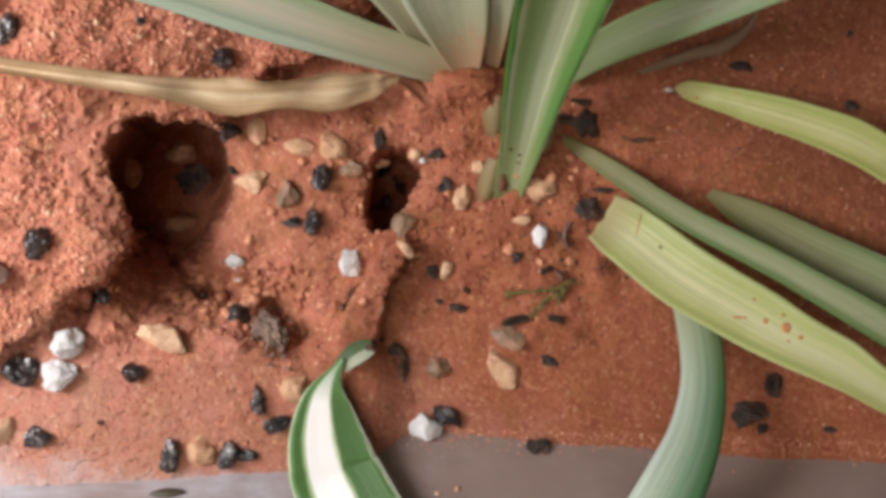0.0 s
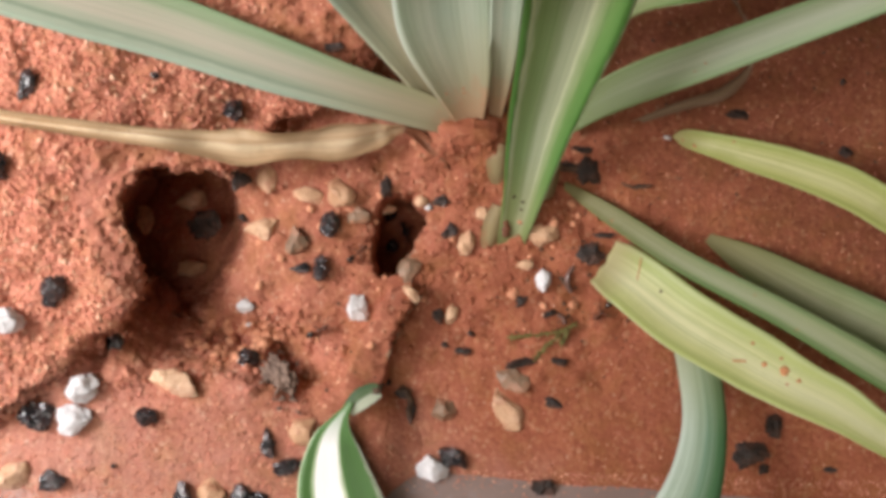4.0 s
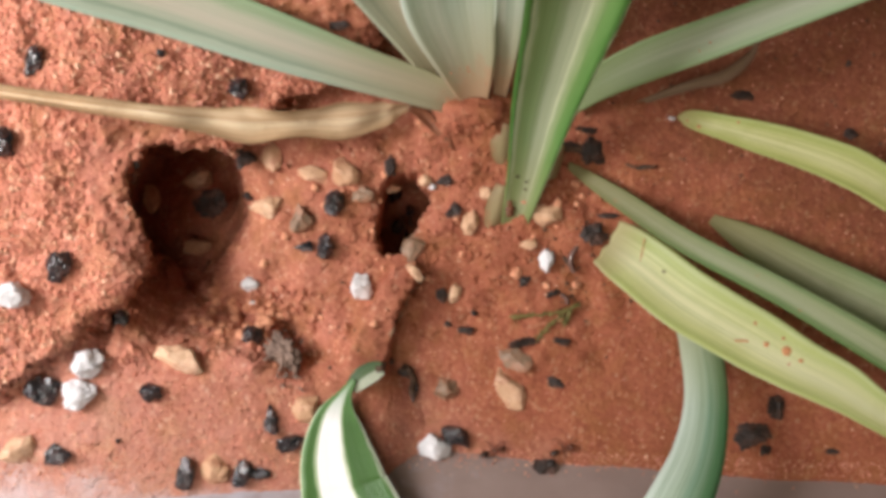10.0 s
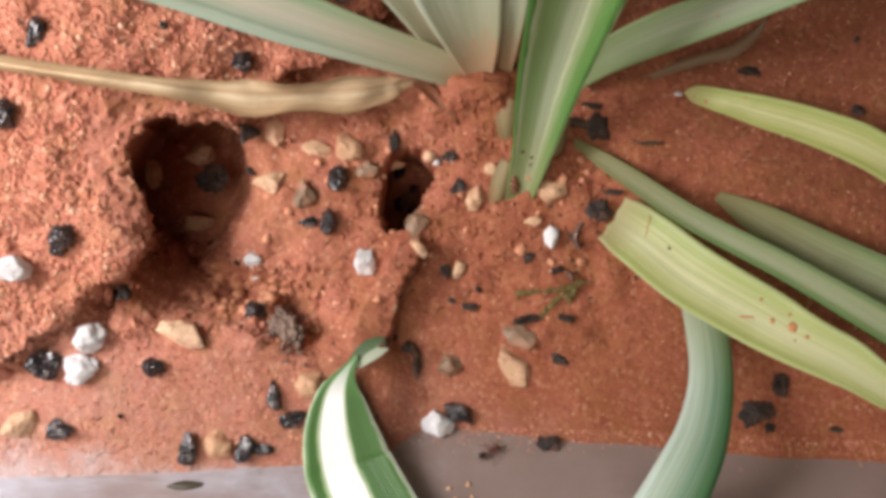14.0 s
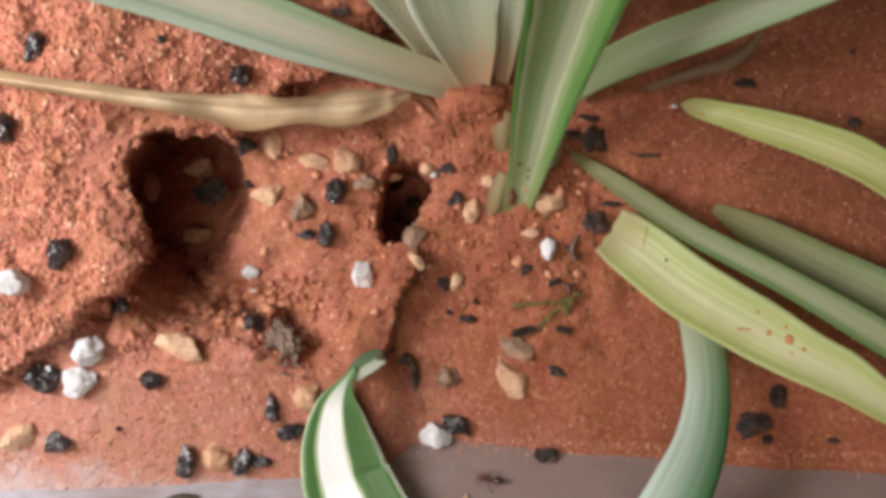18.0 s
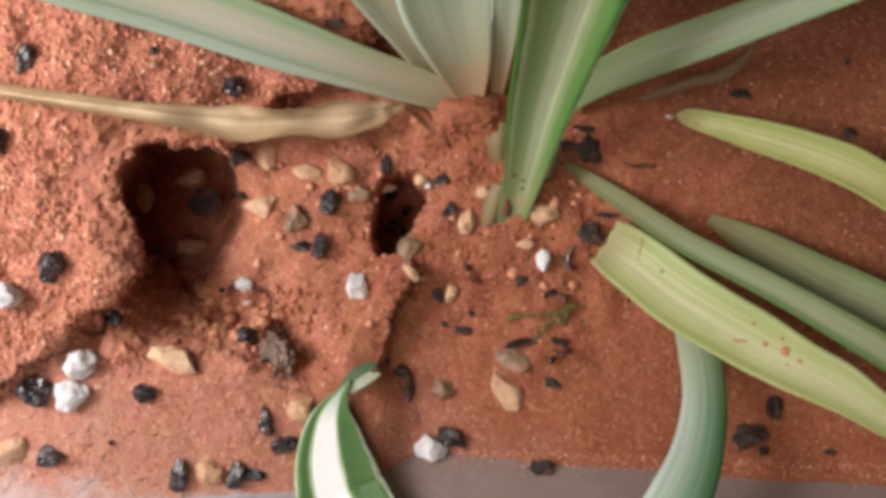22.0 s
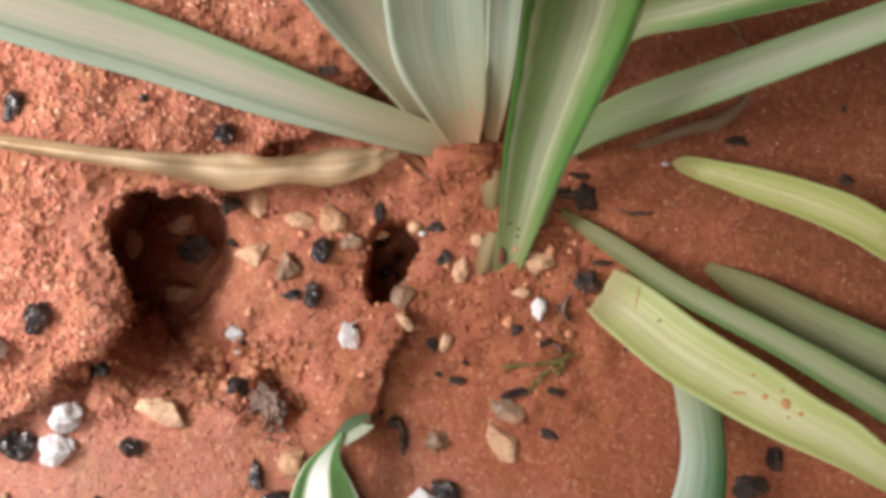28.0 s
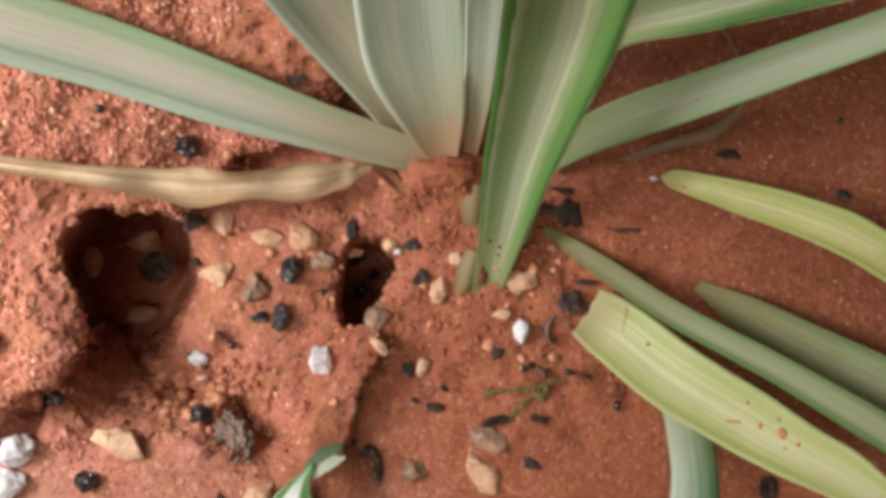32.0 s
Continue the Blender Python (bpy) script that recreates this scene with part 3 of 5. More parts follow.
def rod(bm, points, radii, sides=7):
    """A tapered round rod along points in millimetres."""
    rings = []
    for k, p in enumerate(points):
        t = (Vector(points[min(k + 1, len(points) - 1)]) - Vector(points[max(k - 1, 0)])).normalized()
        a = t.orthogonal().normalized()
        b = t.cross(a)
        rings.append([bm.verts.new((Vector(p) + (a * math.cos(s) + b * math.sin(s)) * radii[k]) * MM) for s in np.linspace(0, 2 * math.pi, sides, endpoint=False)])
    for r, q in zip(rings, rings[1:]):
        for k in range(sides):
            bm.faces.new((r[k], r[(k + 1) % sides], q[(k + 1) % sides], q[k]))
    bm.faces.new(rings[0][::-1])
    bm.faces.new(rings[-1])


def scratch_on(parent, points, a, b, radius, material, name, label):
    """A thin crease drawn over a blade between two places (along, across)."""
    rows, line = glide(points, 101), []
    for f in np.linspace(0, 1, 9):
        s, u = a[0] + (b[0] - a[0]) * f, a[1] + (b[1] - a[1]) * f
        i = int(s * 100)
        x, y, z, w = rows[i] + (rows[min(i + 1, 100)] - rows[i]) * (s * 100 - i)
        t = Vector(rows[min(i + 1, 100), :3] - rows[max(i - 1, 0), :3]).normalized()
        side = t.cross(Vector((-x * 0.3, -20 - y, 160 - z)).normalized()).normalized()
        up = side.cross(t).normalized()
        line.append(tuple(Vector((x, y, z)) + side * (u * w / 2) + up * (0.16 * w * (u * u - 0.5) + 0.32)))
    bm = bmesh.new()
    rod(bm, line, [radius] * 9, 6)
    part(name, bm, material, parent, label)


def crumb_on(parent, points, marks, material, name, label):
    """Specks stuck on a blade at (along, across, size)."""
    for k, (s, u, r) in enumerate(marks):
        rows = glide(points, 101)
        i = int(s * 100)
        x, y, z, w = rows[i]
        t = Vector(rows[min(i + 1, 100), :3] - rows[max(i - 1, 0), :3]).normalized()
        face = Vector((-x * 0.3, -20 - y, 160 - z)).normalized()
        side = t.cross(face).normalized()
        up = side.cross(t).normalized()
        p = Vector((x, y, z)) + side * (u * w / 2) + up * (0.16 * w * (u * u - 0.5) + 0.3)
        bm = bmesh.new()
        bmesh.ops.create_icosphere(bm, subdivisions=2, radius=r * MM)
        rnd = random.Random(k)
        for v in bm.verts:
            v.co = v.co * rnd.uniform(0.75, 1.1)
            v.co.z *= 0.5
            v.co += p * MM
        part(name, bm, material, parent, label)


PALE_LEFT = [(4.3, 23.2, 2.5, 3.0), (2.3, 24.2, 4, 4.4), (-2.8, 25.7, 6.5, 6.0), (-13.6, 28.2, 10, 7.2), (-26.5, 31.8, 13, 9.0), (-42.0, 36.6, 16, 10.1), (-56.5, 40.2, 19.5, 10.8), (-73.5, 44.7, 24, 11.3)]
BROAD_BACK = [(1.9, 25.8, 3, 4.4), (-1.9, 31.3, 9, 7.6), (-9.1, 40.1, 16, 11.0), (-14.8, 45.9, 24, 12.3), (-20.8, 51.9, 34, 12.1)]
BROAD_MID = [(5.4, 24.2, 4, 4.4), (3.8, 29.6, 9, 9.8), (1.4, 36.0, 16, 14.6), (0.4, 40.4, 24, 15.0), (0.0, 44.3, 33, 14.7), (-0.1, 48.9, 44, 13.8)]
NARROW_MID = [(9.6, 25.4, 3, 2.2), (10.3, 32.5, 11, 4.2), (10.4, 38.4, 21, 5.0), (10.1, 42.9, 33, 5.4), (9.5, 46.5, 46, 5.2)]
STRIPED_UP = [(11.5, 1.5, -6, 2.4), (11.9, 3.3, -3.2, 3.8), (12.6, 6.2, 0, 5.0), (14.1, 12.3, 4, 6.9), (15.9, 21.1, 12, 10.1), (17.6, 27.6, 22, 12.4), (18.9, 32.8, 32, 14.4), (19.2, 36.1, 42, 15.1), (19.2, 41.2, 56, 14.3)]
RIGHT_UP = [(20.9, 24.2, 3, 4.4), (26.5, 27.1, 7, 5.7), (33.2, 29.1, 12, 6.5), (40.8, 30.5, 18, 6.3), (51.9, 33.1, 25, 5.8), (61.7, 35.2, 32, 5.3), (72.5, 38.2, 38, 4.9)]
SHEATH_UPPER = [(10.6, 13.5, -0.5, 1.4), (9.8, 16.0, 1.8, 3.2), (9.8, 18.5, 3.2, 3.4), (10.5, 20.6, 3.8, 2.0)]
SHEATH_LOW = [(7.9, 3.4, -2.8, 1.4), (8.5, 5.2, -1.0, 3.0), (9.2, 7.6, 0.4, 3.4), (10.2, 10.5, 1.8, 2.6)]
SHEATH_SIDE = [(17.4, 10.5, -1.0, 1.8), (18.0, 13.5, 0.8, 3.4), (19.0, 17.5, 3.0, 3.2)]
FAR_RIGHT = [(24.0, 37.1, 13, 5.0), (30.6, 40.9, 18, 6.1), (39.4, 41.4, 24, 7.4), (50.1, 42.2, 31, 8.4), (61.6, 43.0, 38, 8.8)]
DRY_LEAF = [(-82.7, 25.2, 17, 2.1), (-69.1, 22.8, 16, 2.2), (-56.5, 21.1, 14.5, 2.6), (-45.8, 20.2, 12, 3.0), (-37.3, 19.5, 10, 4.2), (-31.2, 19.1, 9, 5.7), (-24.0, 19.6, 8, 4.2), (-16.0, 20.5, 6, 6.1), (-9.8, 21.9, 4.6, 3.9), (-6.6, 23.0, 3.8, 2.2), (-4.2, 22.9, 3.4, 1.4)]
DRY_TAIL = [(-5.6, 23.4, 3.7, 1.2), (-3.4, 22.4, 3.0, 2.0), (-1.1, 20.4, 2.0, 1.9), (0.6, 18.5, 1.0, 1.5), (1.6, 16.9, 0.0, 0.8)]
HUSK_LEAF = [(31.8, 24.1, 2, 0.7), (37.0, 25.8, 3, 1.2), (42.0, 27.2, 4.5, 1.8), (46.6, 28.3, 5.5, 2.5), (50.3, 31.0, 6, 2.1), (51.9, 33.1, 7, 0.5)]
CUT_SMALL = [(39.4, 21.9, 3.0, 0.4), (41.6, 21.2, 4.2, 3.0), (49.4, 17.9, 8, 4.8), (57.3, 14.5, 11, 5.6), (63.9, 10.8, 14, 6.1), (70.9, 5.2, 17, 6.2), (80.1, -2.1, 21, 5.0)]
CUT_LARGE = [(27.6, 1.0, 1, 8.2), (32.6, -3.0, 3, 10.3), (39.0, -9.3, 8, 10.5), (48.6, -16.0, 13, 9.4), (53.6, -19.5, 16, 8.5), (58.6, -22.4, 18, 7.3), (63.5, -26.1, 20, 5.7), (72.9, -31.7, 22, 4.7)]
LONG_RIGHT = [(20.7, 15.0, -1, 1.0), (25.6, 11.0, 1.5, 2.6), (30.4, 7.2, 3.5, 3.4), (39.7, 0.2, 6.5, 3.8), (53.3, -8.2, 11, 4.2), (65.9, -17.0, 16, 5.0), (79.4, -26.2, 20, 5.6)]
UNDER_RIGHT = [(43.4, 6.4, -0.5, 0.4), (51.4, 0.8, 2.5, 5.4), (60.3, -5.2, 5, 7.8), (69.5, -10.6, 8, 8.6), (82.2, -18.0, 12, 9.0)]
HANGING = [(41.7, -9.3, -1, 6.3), (42.3, -16.9, 3, 6.8), (42.1, -25.0, 6, 7.0), (40.1, -32.7, 8.5, 8.1), (36.8, -39.4, 10, 9.4), (31.0, -49.6, 10, 10.7)]
CURL = [(-9.8, -19.9, 1.4, 2.2), (-11.1, -20.3, 1.4, 3.2), (-13.1, -21.4, 1.2, 3.5), (-15.1, -23.2, 0.6, 2.4), (-14.5, -21.8, 1.4, 0.7), (-16.2, -24.6, 1.2, 2.8), (-17.3, -28.3, 0.9, 7.8), (-17.3, -33.4, 0.6, 11.7), (-16.4, -37.9, 1.0, 13.7), (-15.0, -41.6, 1.6, 14.6), (-9.6, -50.2, 7.4, 15.7), (-3.5, -57.4, 15, 15.6)]


SPECKS = {
    "broad yellow-green leaf with a torn end": [
        (((0.50, -0.25, 0.8), (0.44, -0.1, 0.5), (0.47, -0.55, 0.3), (0.56, -0.2, 0.35), (0.53, 0.1, 0.25), (0.40, -0.5, 0.3)), SPECK, "orange sand speck"),
        (((0.20, -0.3, 0.3), (0.10, 0.55, 0.2)), BARK, "dark speck"),
    ],
    "upright green leaf with pale stripes": [(((0.365, -0.45, 0.32), (0.35, 0.05, 0.3), (0.335, 0.1, 0.26)), BARK, "dark speck"), (((0.26, -0.55, 0.9), (0.24, -0.5, 0.8), (0.28, -0.62, 0.6)), ROT, "brown rotten spot")],
    "long grey-green leaf": [(((0.3, 0.4, 0.22), (0.62, -0.3, 0.25), (0.7, 0.5, 0.2)), SPECK, "orange sand speck")],
    "grey-green leaf lying under another": [(((0.45, -0.2, 0.25),), SPECK, "orange sand speck")],
    "blue-green leaf bending over the tank wall": [(((0.6, -0.3, 0.2), (0.72, 0.1, 0.2)), SPECK, "orange sand speck")],
    "small yellow-green leaf with a torn end": [(((0.2, 0.55, 0.35), (0.14, 0.3, 0.25), (0.3, -0.6, 0.25)), SPECK, "orange sand speck")],
}


def build_plants():
    plant = tagged(new("spider_plant"), "spider plant with pale and striped leaves rooted in sand", "plant")
    part("leaf", blade(PALE_LEFT, 0.14, 0.7, (-10, 5)), PALE, plant, "long pale grey-green leaf")
    part("leaf", blade(BROAD_BACK, 0.12, 0.6, (10, 0)), PALE, plant, "broad grey-green leaf")
    part("leaf", blade(BROAD_MID, 0.16, 0.7, (0, 0)), BROAD, plant, "broad pale leaf")
    part("leaf", blade(NARROW_MID, 0.15, 0.6), BROAD, plant, "narrow pale leaf")
    part("leaf", blade(RIGHT_UP, 0.12, 0.7), SANDY_LEAF, plant, "grey-green leaf with sand on it")
    part("leaf", blade(FAR_RIGHT, 0.15, 0.7), STRIPED, plant, "green leaf")
    part("dry_leaf", blade(DRY_LEAF, 0.22, 0.25, (-16, 22), 150, 23, wave=1.35, seed=4), DRY, plant, "withered straw-brown leaf")
    part("withered_tail", blade(DRY_TAIL, 0.3, 0.25, (10, 30), 40, 11, wave=0.3, seed=8), ROT, plant, "twisted dark brown end of the withered leaf")
    part("husk", blade(HUSK_LEAF, 0.3, 0.12, (0, 30), 50, 11, wave=0.35, seed=6), HUSK, plant, "thin papery dead leaf")
    part("sheath", blade(SHEATH_UPPER, -0.12, 0.3, (0, 0), 30, 9), SHEATH, plant, "dry olive-brown sheath at the crown")
    part("sheath", blade(SHEATH_LOW, -0.2, 0.3, (0, 0), 30, 9), SHEATH, plant, "small dry sheath at the stem's foot")
    part("sheath", blade(SHEATH_SIDE, -0.2, 0.3, (0, 0), 30, 9), SHEATH, plant, "sand-dusted dry sheath")
    rnd = random.Random(77)
    for pts, count, low, high in ((BROAD_MID, 8, 0.08, 0.2), (PALE_LEFT, 7, 0.12, 0.28), (BROAD_BACK, 4, 0.1, 0.2)):
        crumb_on(plant, pts, [(rnd.uniform(low, high), rnd.uniform(-0.8, 0.8), rnd.uniform(0.12, 0.34)) for _ in range(count)], CLOD, "crumb", "red sand crumb stuck on the leaf")
    crumb_on(plant, RIGHT_UP, ((0.5, 0.2, 0.35), (0.53, -0.1, 0.3), (0.47, 0.4, 0.25), (0.36, 0.1, 0.25)), SPECK, "speck", "orange sand speck")
    for name, pts, m, args, label in (
        ("striped_leaf", STRIPED_UP, STRIPED, dict(fold=0.2, thick=0.8), "upright green leaf with pale stripes"),
        ("cut_leaf", CUT_LARGE, LIME, dict(fold=0.16, thick=0.8, blunt=0.08, wave=0.25, seed=2), "broad yellow-green leaf with a torn end"),
        ("cut_leaf", CUT_SMALL, LIME_DULL, dict(fold=0.16, thick=0.6, blunt=0.12, wave=0.2, seed=3), "small yellow-green leaf with a torn end"),
        ("long_leaf", LONG_RIGHT, GREEN, dict(fold=0.12, thick=0.7), "long grey-green leaf"),
        ("long_leaf", UNDER_RIGHT, GREEN, dict(fold=0.12, thick=0.6), "grey-green leaf lying under another"),
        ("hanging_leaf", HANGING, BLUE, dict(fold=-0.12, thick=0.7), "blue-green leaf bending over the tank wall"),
    ):
        holder = tagged(new(name), label + ", on red sand", "leaf", "loose leaves")
        part("blade", blade(pts, **args), m, holder)
        for marks, stuff, kind in SPECKS.get(label, ()):
            crumb_on(holder, pts, marks, stuff, "speck", kind)
        if pts is CUT_LARGE:
            scratch_on(holder, pts, (0.105, -0.80), (0.135, -0.05), 0.10, SPECK, "crease", "thin brown crease across the blade")
            scratch_on(holder, pts, (0.385, 0.30), (0.405, 0.10), 0.16, SPECK, "crease", "short orange-brown scar")
    holder = tagged(new("curled_leaf"), "green leaf with a broad white stripe and a curled tip", "leaf", "loose leaves")
    part("blade", blade(CURL[4:], 0.05, 0.5, (0, 4), 80), WHITE_STRIPE, holder)
    part("curled_tip", blade(CURL[:4], 0.06, 0.45, (0, 0), 30), TIP, holder, "curled tip showing its pale back")
    bm = bmesh.new()
    x, y, z, _ = CURL[0]
    rod(bm, [(x - 1.2, y - 0.2, z + 0.2), (x - 0.2, y - 0.1, z), (x + 0.5, y + 1.0, z - 0.4)], [0.5, 0.7, 0.25])
    part("withered_end", bm, BARK, holder, "withered dark end")


# ---- stones ----
def stone(kind, x, y, w, h, angle=0, ground=None):
    seed = int(abs(x * 37 + y * 91) * 10) % 9973
    rnd = random.Random(seed)
    w, h = (w * 0.94, h * 0.94) if kind == "tan" else (w * 0.93, h * 0.93)
    bm = bmesh.new()
    bmesh.ops.create_icosphere(bm, subdivisions=4 if max(w, h) > 2.8 else 3, radius=1)
    tall = (0.5 if kind == "chip" else 0.72) * min(w, h) * rnd.uniform(0.8, 1.1)
    off = Vector((rnd.uniform(0, 90), rnd.uniform(0, 90), rnd.uniform(0, 90)))
    cuts = [(Vector((rnd.gauss(0, 1), rnd.gauss(0, 1), rnd.gauss(0, 0.7))).normalized(), rnd.uniform(0.55, 0.85)) for _ in range(13)]
    rug = {"chip": 0.45, "black": 0.28, "white": 0.2, "grey": 0.2, "tan": 0.16}[kind]
    for v in bm.verts:
        p = v.co.copy()
        for d, c in cuts:
            over = p.dot(d) - c
            if over > 0:
                p -= d * over * 0.95
        p *= 1 + rug * noise.noise(p * 1.6 + off) + rug * 0.6 * noise.noise(p * 4 + off) + rug * 0.45 * noise.noise(p * 9 + off)
        v.co = Vector((p.x * w * 0.6, p.y * h * 0.6, p.z * tall * 0.66)) * MM
    ob = part({"chip": "bark_chip", "white": "white_pebble", "black": "black_pebble", "grey": "brown_pebble", "tan": "tan_pebble"}[kind], bm, STONE[kind], smooth=kind not in ("black", "chip") or w < 1.2)
    lift = {"chip": 0.3, "white": 0.3, "black": 0.25, "grey": 0.0, "tan": -0.05}[kind]
    base = ground if ground is not None else max(float(relief(x, y, False)), height(x, y), WALL_Z + (WALL_Y - y) / WALL_LEAN)
    ob.matrix_world = pose(x * MM, y * MM, (base + tall * lift) * MM, rnd.uniform(-10, 10), rnd.uniform(-10, 10), -angle)
    size = "chip" if max(w, h) < 2.4 else "pebble"
    label = {"chip": "dark brown bark chip lying on red sand", "white": f"rough white marble {size} on red sand", "black": f"glossy black slag {size} on red sand", "grey": f"dull grey-brown {size} half sunk in red sand", "tan": f"tan quartz {size} half sunk in red sand"}[kind]
    return tagged(ob, label, "bark chip" if kind == "chip" else "pebble", "bark chips" if kind == "chip" else f"{kind} pebbles")


def build_stones():
    stone('white', -67.5, -8.4, 6.1, 4.3, 0)
    stone('white', -57.9, -19.1, 5.0, 5.0, 30)
    stone('white', -59.1, -24.3, 6.1, 4.6, 10)
    stone('white', -33.3, -5.8, 3.6, 2.5, 0)
    stone('white', -33.2, -8.6, 1.7, 1.7, 0)
    stone('white', -13.6, -6.2, 3.2, 5.3, -6)
    stone('white', -1.3, -33.6, 6.0, 4.7, 0)
    stone('white', 17.7, -1.7, 2.7, 4.4, 0)
    stone('white', -1.7, 10.8, 1.3, 1.1, 0, -2.2)
    stone('white', 0.9, 11.2, 0.8, 0.7, 0)
    stone('white', 38.4, 21.8, 1.5, 0.7, 10)
    stone('chip', 65.0, -33.8, 2.8, 0.9, 0)
    stone('black', -64.4, 28.3, 3.2, 5.0, 0)
    stone('black', -33.8, 25.8, 3.2, 4.3, -20)
    stone('black', -60.4, -3.7, 4.1, 5.4, 15)
    stone('black', -69.5, 15.1, 3.9, 5.0, 0)
    stone('black', -45.2, 30.4, 1.6, 1.6, 0)
    stone('black', -64.8, -23.5, 5.4, 4.8, 0)
    stone('black', -48.0, -23.9, 3.7, 3.5, 0)
    stone('black', -63.1, -34.2, 4.8, 3.2, 10)
    stone('black', -42.5, -37.3, 3.2, 5.0, 20)
    stone('black', -33.0, -37.2, 3.9, 4.1, 0)
    stone('black', -30.0, -37.4, 3.4, 2.1, 0)
    stone('black', -28.4, -28.7, 2.4, 4.7, -8)
    stone('black', -25.6, -32.4, 4.3, 3.4, 0)
    stone('black', -53.8, -11.9, 3.2, 5.4, 0, -0.2)
    stone('black', -32.6, -14.7, 3.9, 3.3, 0)
    stone('chip', -33.6, 15.4, 3.6, 3.3, 0)
    stone('chip', -42.6, 9.5, 5.6, 5.6, 0, -13.2)
    stone('black', -18.7, 7.9, 4.1, 4.7, 0)
    stone('black', -19.8, 0.5, 3.7, 3.9, 0)
    stone('black', -23.5, 0.6, 3.3, 1.7, 0)
    stone('chip', -8.8, 14.0, 2.1, 4.1, 0)
    stone('black', 2.2, -31.4, 4.2, 5.0, -30)
    stone('chip', 25.3, 2.6, 4.0, 3.3, 0)
    stone('chip', 27.7, 5.6, 3.6, 1.1, 5)
    stone('chip', 24.6, 20.0, 3.5, 1.3, 0)
    stone('chip', 25.4, 16.6, 3.6, 4.6, 0)
    stone('chip', 22.4, 17.2, 4.8, 1.3, 20)
    stone('chip', 33.3, 13.7, 4.4, 0.6, -5)
    stone('chip', 68.0, 18.9, 2.3, 2.3, 0)
    stone('chip', 51.2, -31.1, 5.5, 4.4, 0)
    stone('chip', 55.7, -26.3, 3.2, 3.8, 0)
    stone('chip', 54.0, -33.7, 2.3, 1.9, 0)
    stone('chip', 17.2, -36.6, 3.6, 2.9, -20)
    stone('chip', 20.1, -15.5, 2.9, 1.3, 5)
    stone('chip', 14.4, -15.6, 5.2, 1.7, -15)
    stone('chip', 4.0, -13.7, 2.9, 1.5, 0)
    stone('chip', 0.9, -12.6, 1.4, 1.2, 0)
    stone('chip', 5.3, -10.7, 1.2, 1.2, 0)
    stone('chip', -0.1, -7.5, 2.5, 2.5, 0)
    stone('chip', 18.7, -7.4, 2.9, 1.3, -30)
    stone('chip', 13.9, -5.5, 2.3, 1.5, -40)
    stone('chip', 2.0, 6.6, 2.3, 2.7, 0)
    stone('chip', 0.7, 11.8, 2.9, 2.1, 0)
    stone('chip', -16.9, 35.0, 3.3, 1.8, 0)
    stone('chip', 50.7, 25.4, 4.0, 1.9, 0)
    stone('chip', 67.8, 30.6, 0.9, 1.1, 0)
    stone('chip', -33.6, 9.5, 1.8, 1.6, 0)
    stone('black', -53.2, -31.7, 0.9, 0.9, 0)
    stone('chip', -6.3, -20.8, 2.9, 1.9, 0)
    stone('chip', -5.1, -23.7, 1.5, 3.9, 10)
    stone('grey', -4.5, 0.7, 4.4, 5.2, 20, -3.4)
    stone('tan', -38.7, 2.1, 2.6, 2.2, 0, -16.6)
    stone('tan', -46.5, 2.3, 5.6, 3.6, 0, -19.4)
    stone('tan', -45.5, -4.7, 4.0, 6.4, -20, -25.6)
    stone('black', -9.1, 12.2, 2.3, 2.9, 10, -20.2)
    stone('black', -8.5, 6.5, 2.1, 3.2, 0, -21.5)
    stone('black', -6.3, 9.0, 1.9, 2.1, 0, -20.3)
    stone('chip', 19.1, -22.5, 3.5, 1.9, 20)
    stone('chip', -8.7, -18.9, 1.0, 1.0, 0)
    stone('tan', 0.5, -43.3, 1.1, 0.9, 0)
    stone('tan', 1.5, -44.7, 0.9, 0.8, 0)
    stone('tan', 3.7, -42.7, 1.0, 1.0, 0)
    stone('tan', 4.2, -44.5, 0.8, 0.8, 0)
    stone('tan', -8.6, -43.6, 0.9, 0.9, 0)
    stone('tan', 25.1, -45.0, 0.9, 0.8, 0)
    stone('tan', -43.8, -18.0, 9.0, 4.3, 20)
    stone('tan', -69.5, -33.2, 5.4, 5.8, 0)
    stone('tan', -38.1, -36.8, 5.4, 5.4, 20)
    stone('tan', -22.4, -26.2, 5.1, 4.7, -20)
    stone('tan', -29.6, 16.2, 3.5, 5.8, -10)
    stone('tan', -16.8, 13.4, 6.0, 5.6, -20)
    stone('tan', -22.2, 12.9, 5.0, 2.8, 10)
    stone('tan', -30.0, 7.5, 5.8, 4.5, -15)
    stone('grey', -24.3, 4.9, 4.5, 5.0, 0)
    stone('tan', -46.2, 15.0, 5.8, 3.9, 0, -18.6)
    stone('tan', -55.4, 11.6, 3.2, 5.3, 0, -19.0)
    stone('tan', 11.3, -23.5, 4.8, 8.9, -35)
    stone('grey', 12.5, -18.3, 6.4, 4.0, 35)
    stone('grey', 0.4, -23.7, 4.8, 3.9, 0)
    stone('tan', 2.2, -7.1, 2.3, 4.1, 0)
    stone('tan', 17.4, 5.5, 6.3, 4.0, 0)
    stone('tan', 4.6, 4.7, 3.1, 3.9, 0)
    stone('tan', 7.8, 9.5, 3.5, 2.1, 0)
    stone('tan', 14.8, 0.7, 3.3, 2.1, 0)
    stone('tan', -4.8, -3.8, 1.7, 3.8, -40)
    stone('tan', -9.2, 11.7, 3.0, 2.0, 0)
    stone('tan', -3.0, 11.8, 2.5, 2.1, 0)
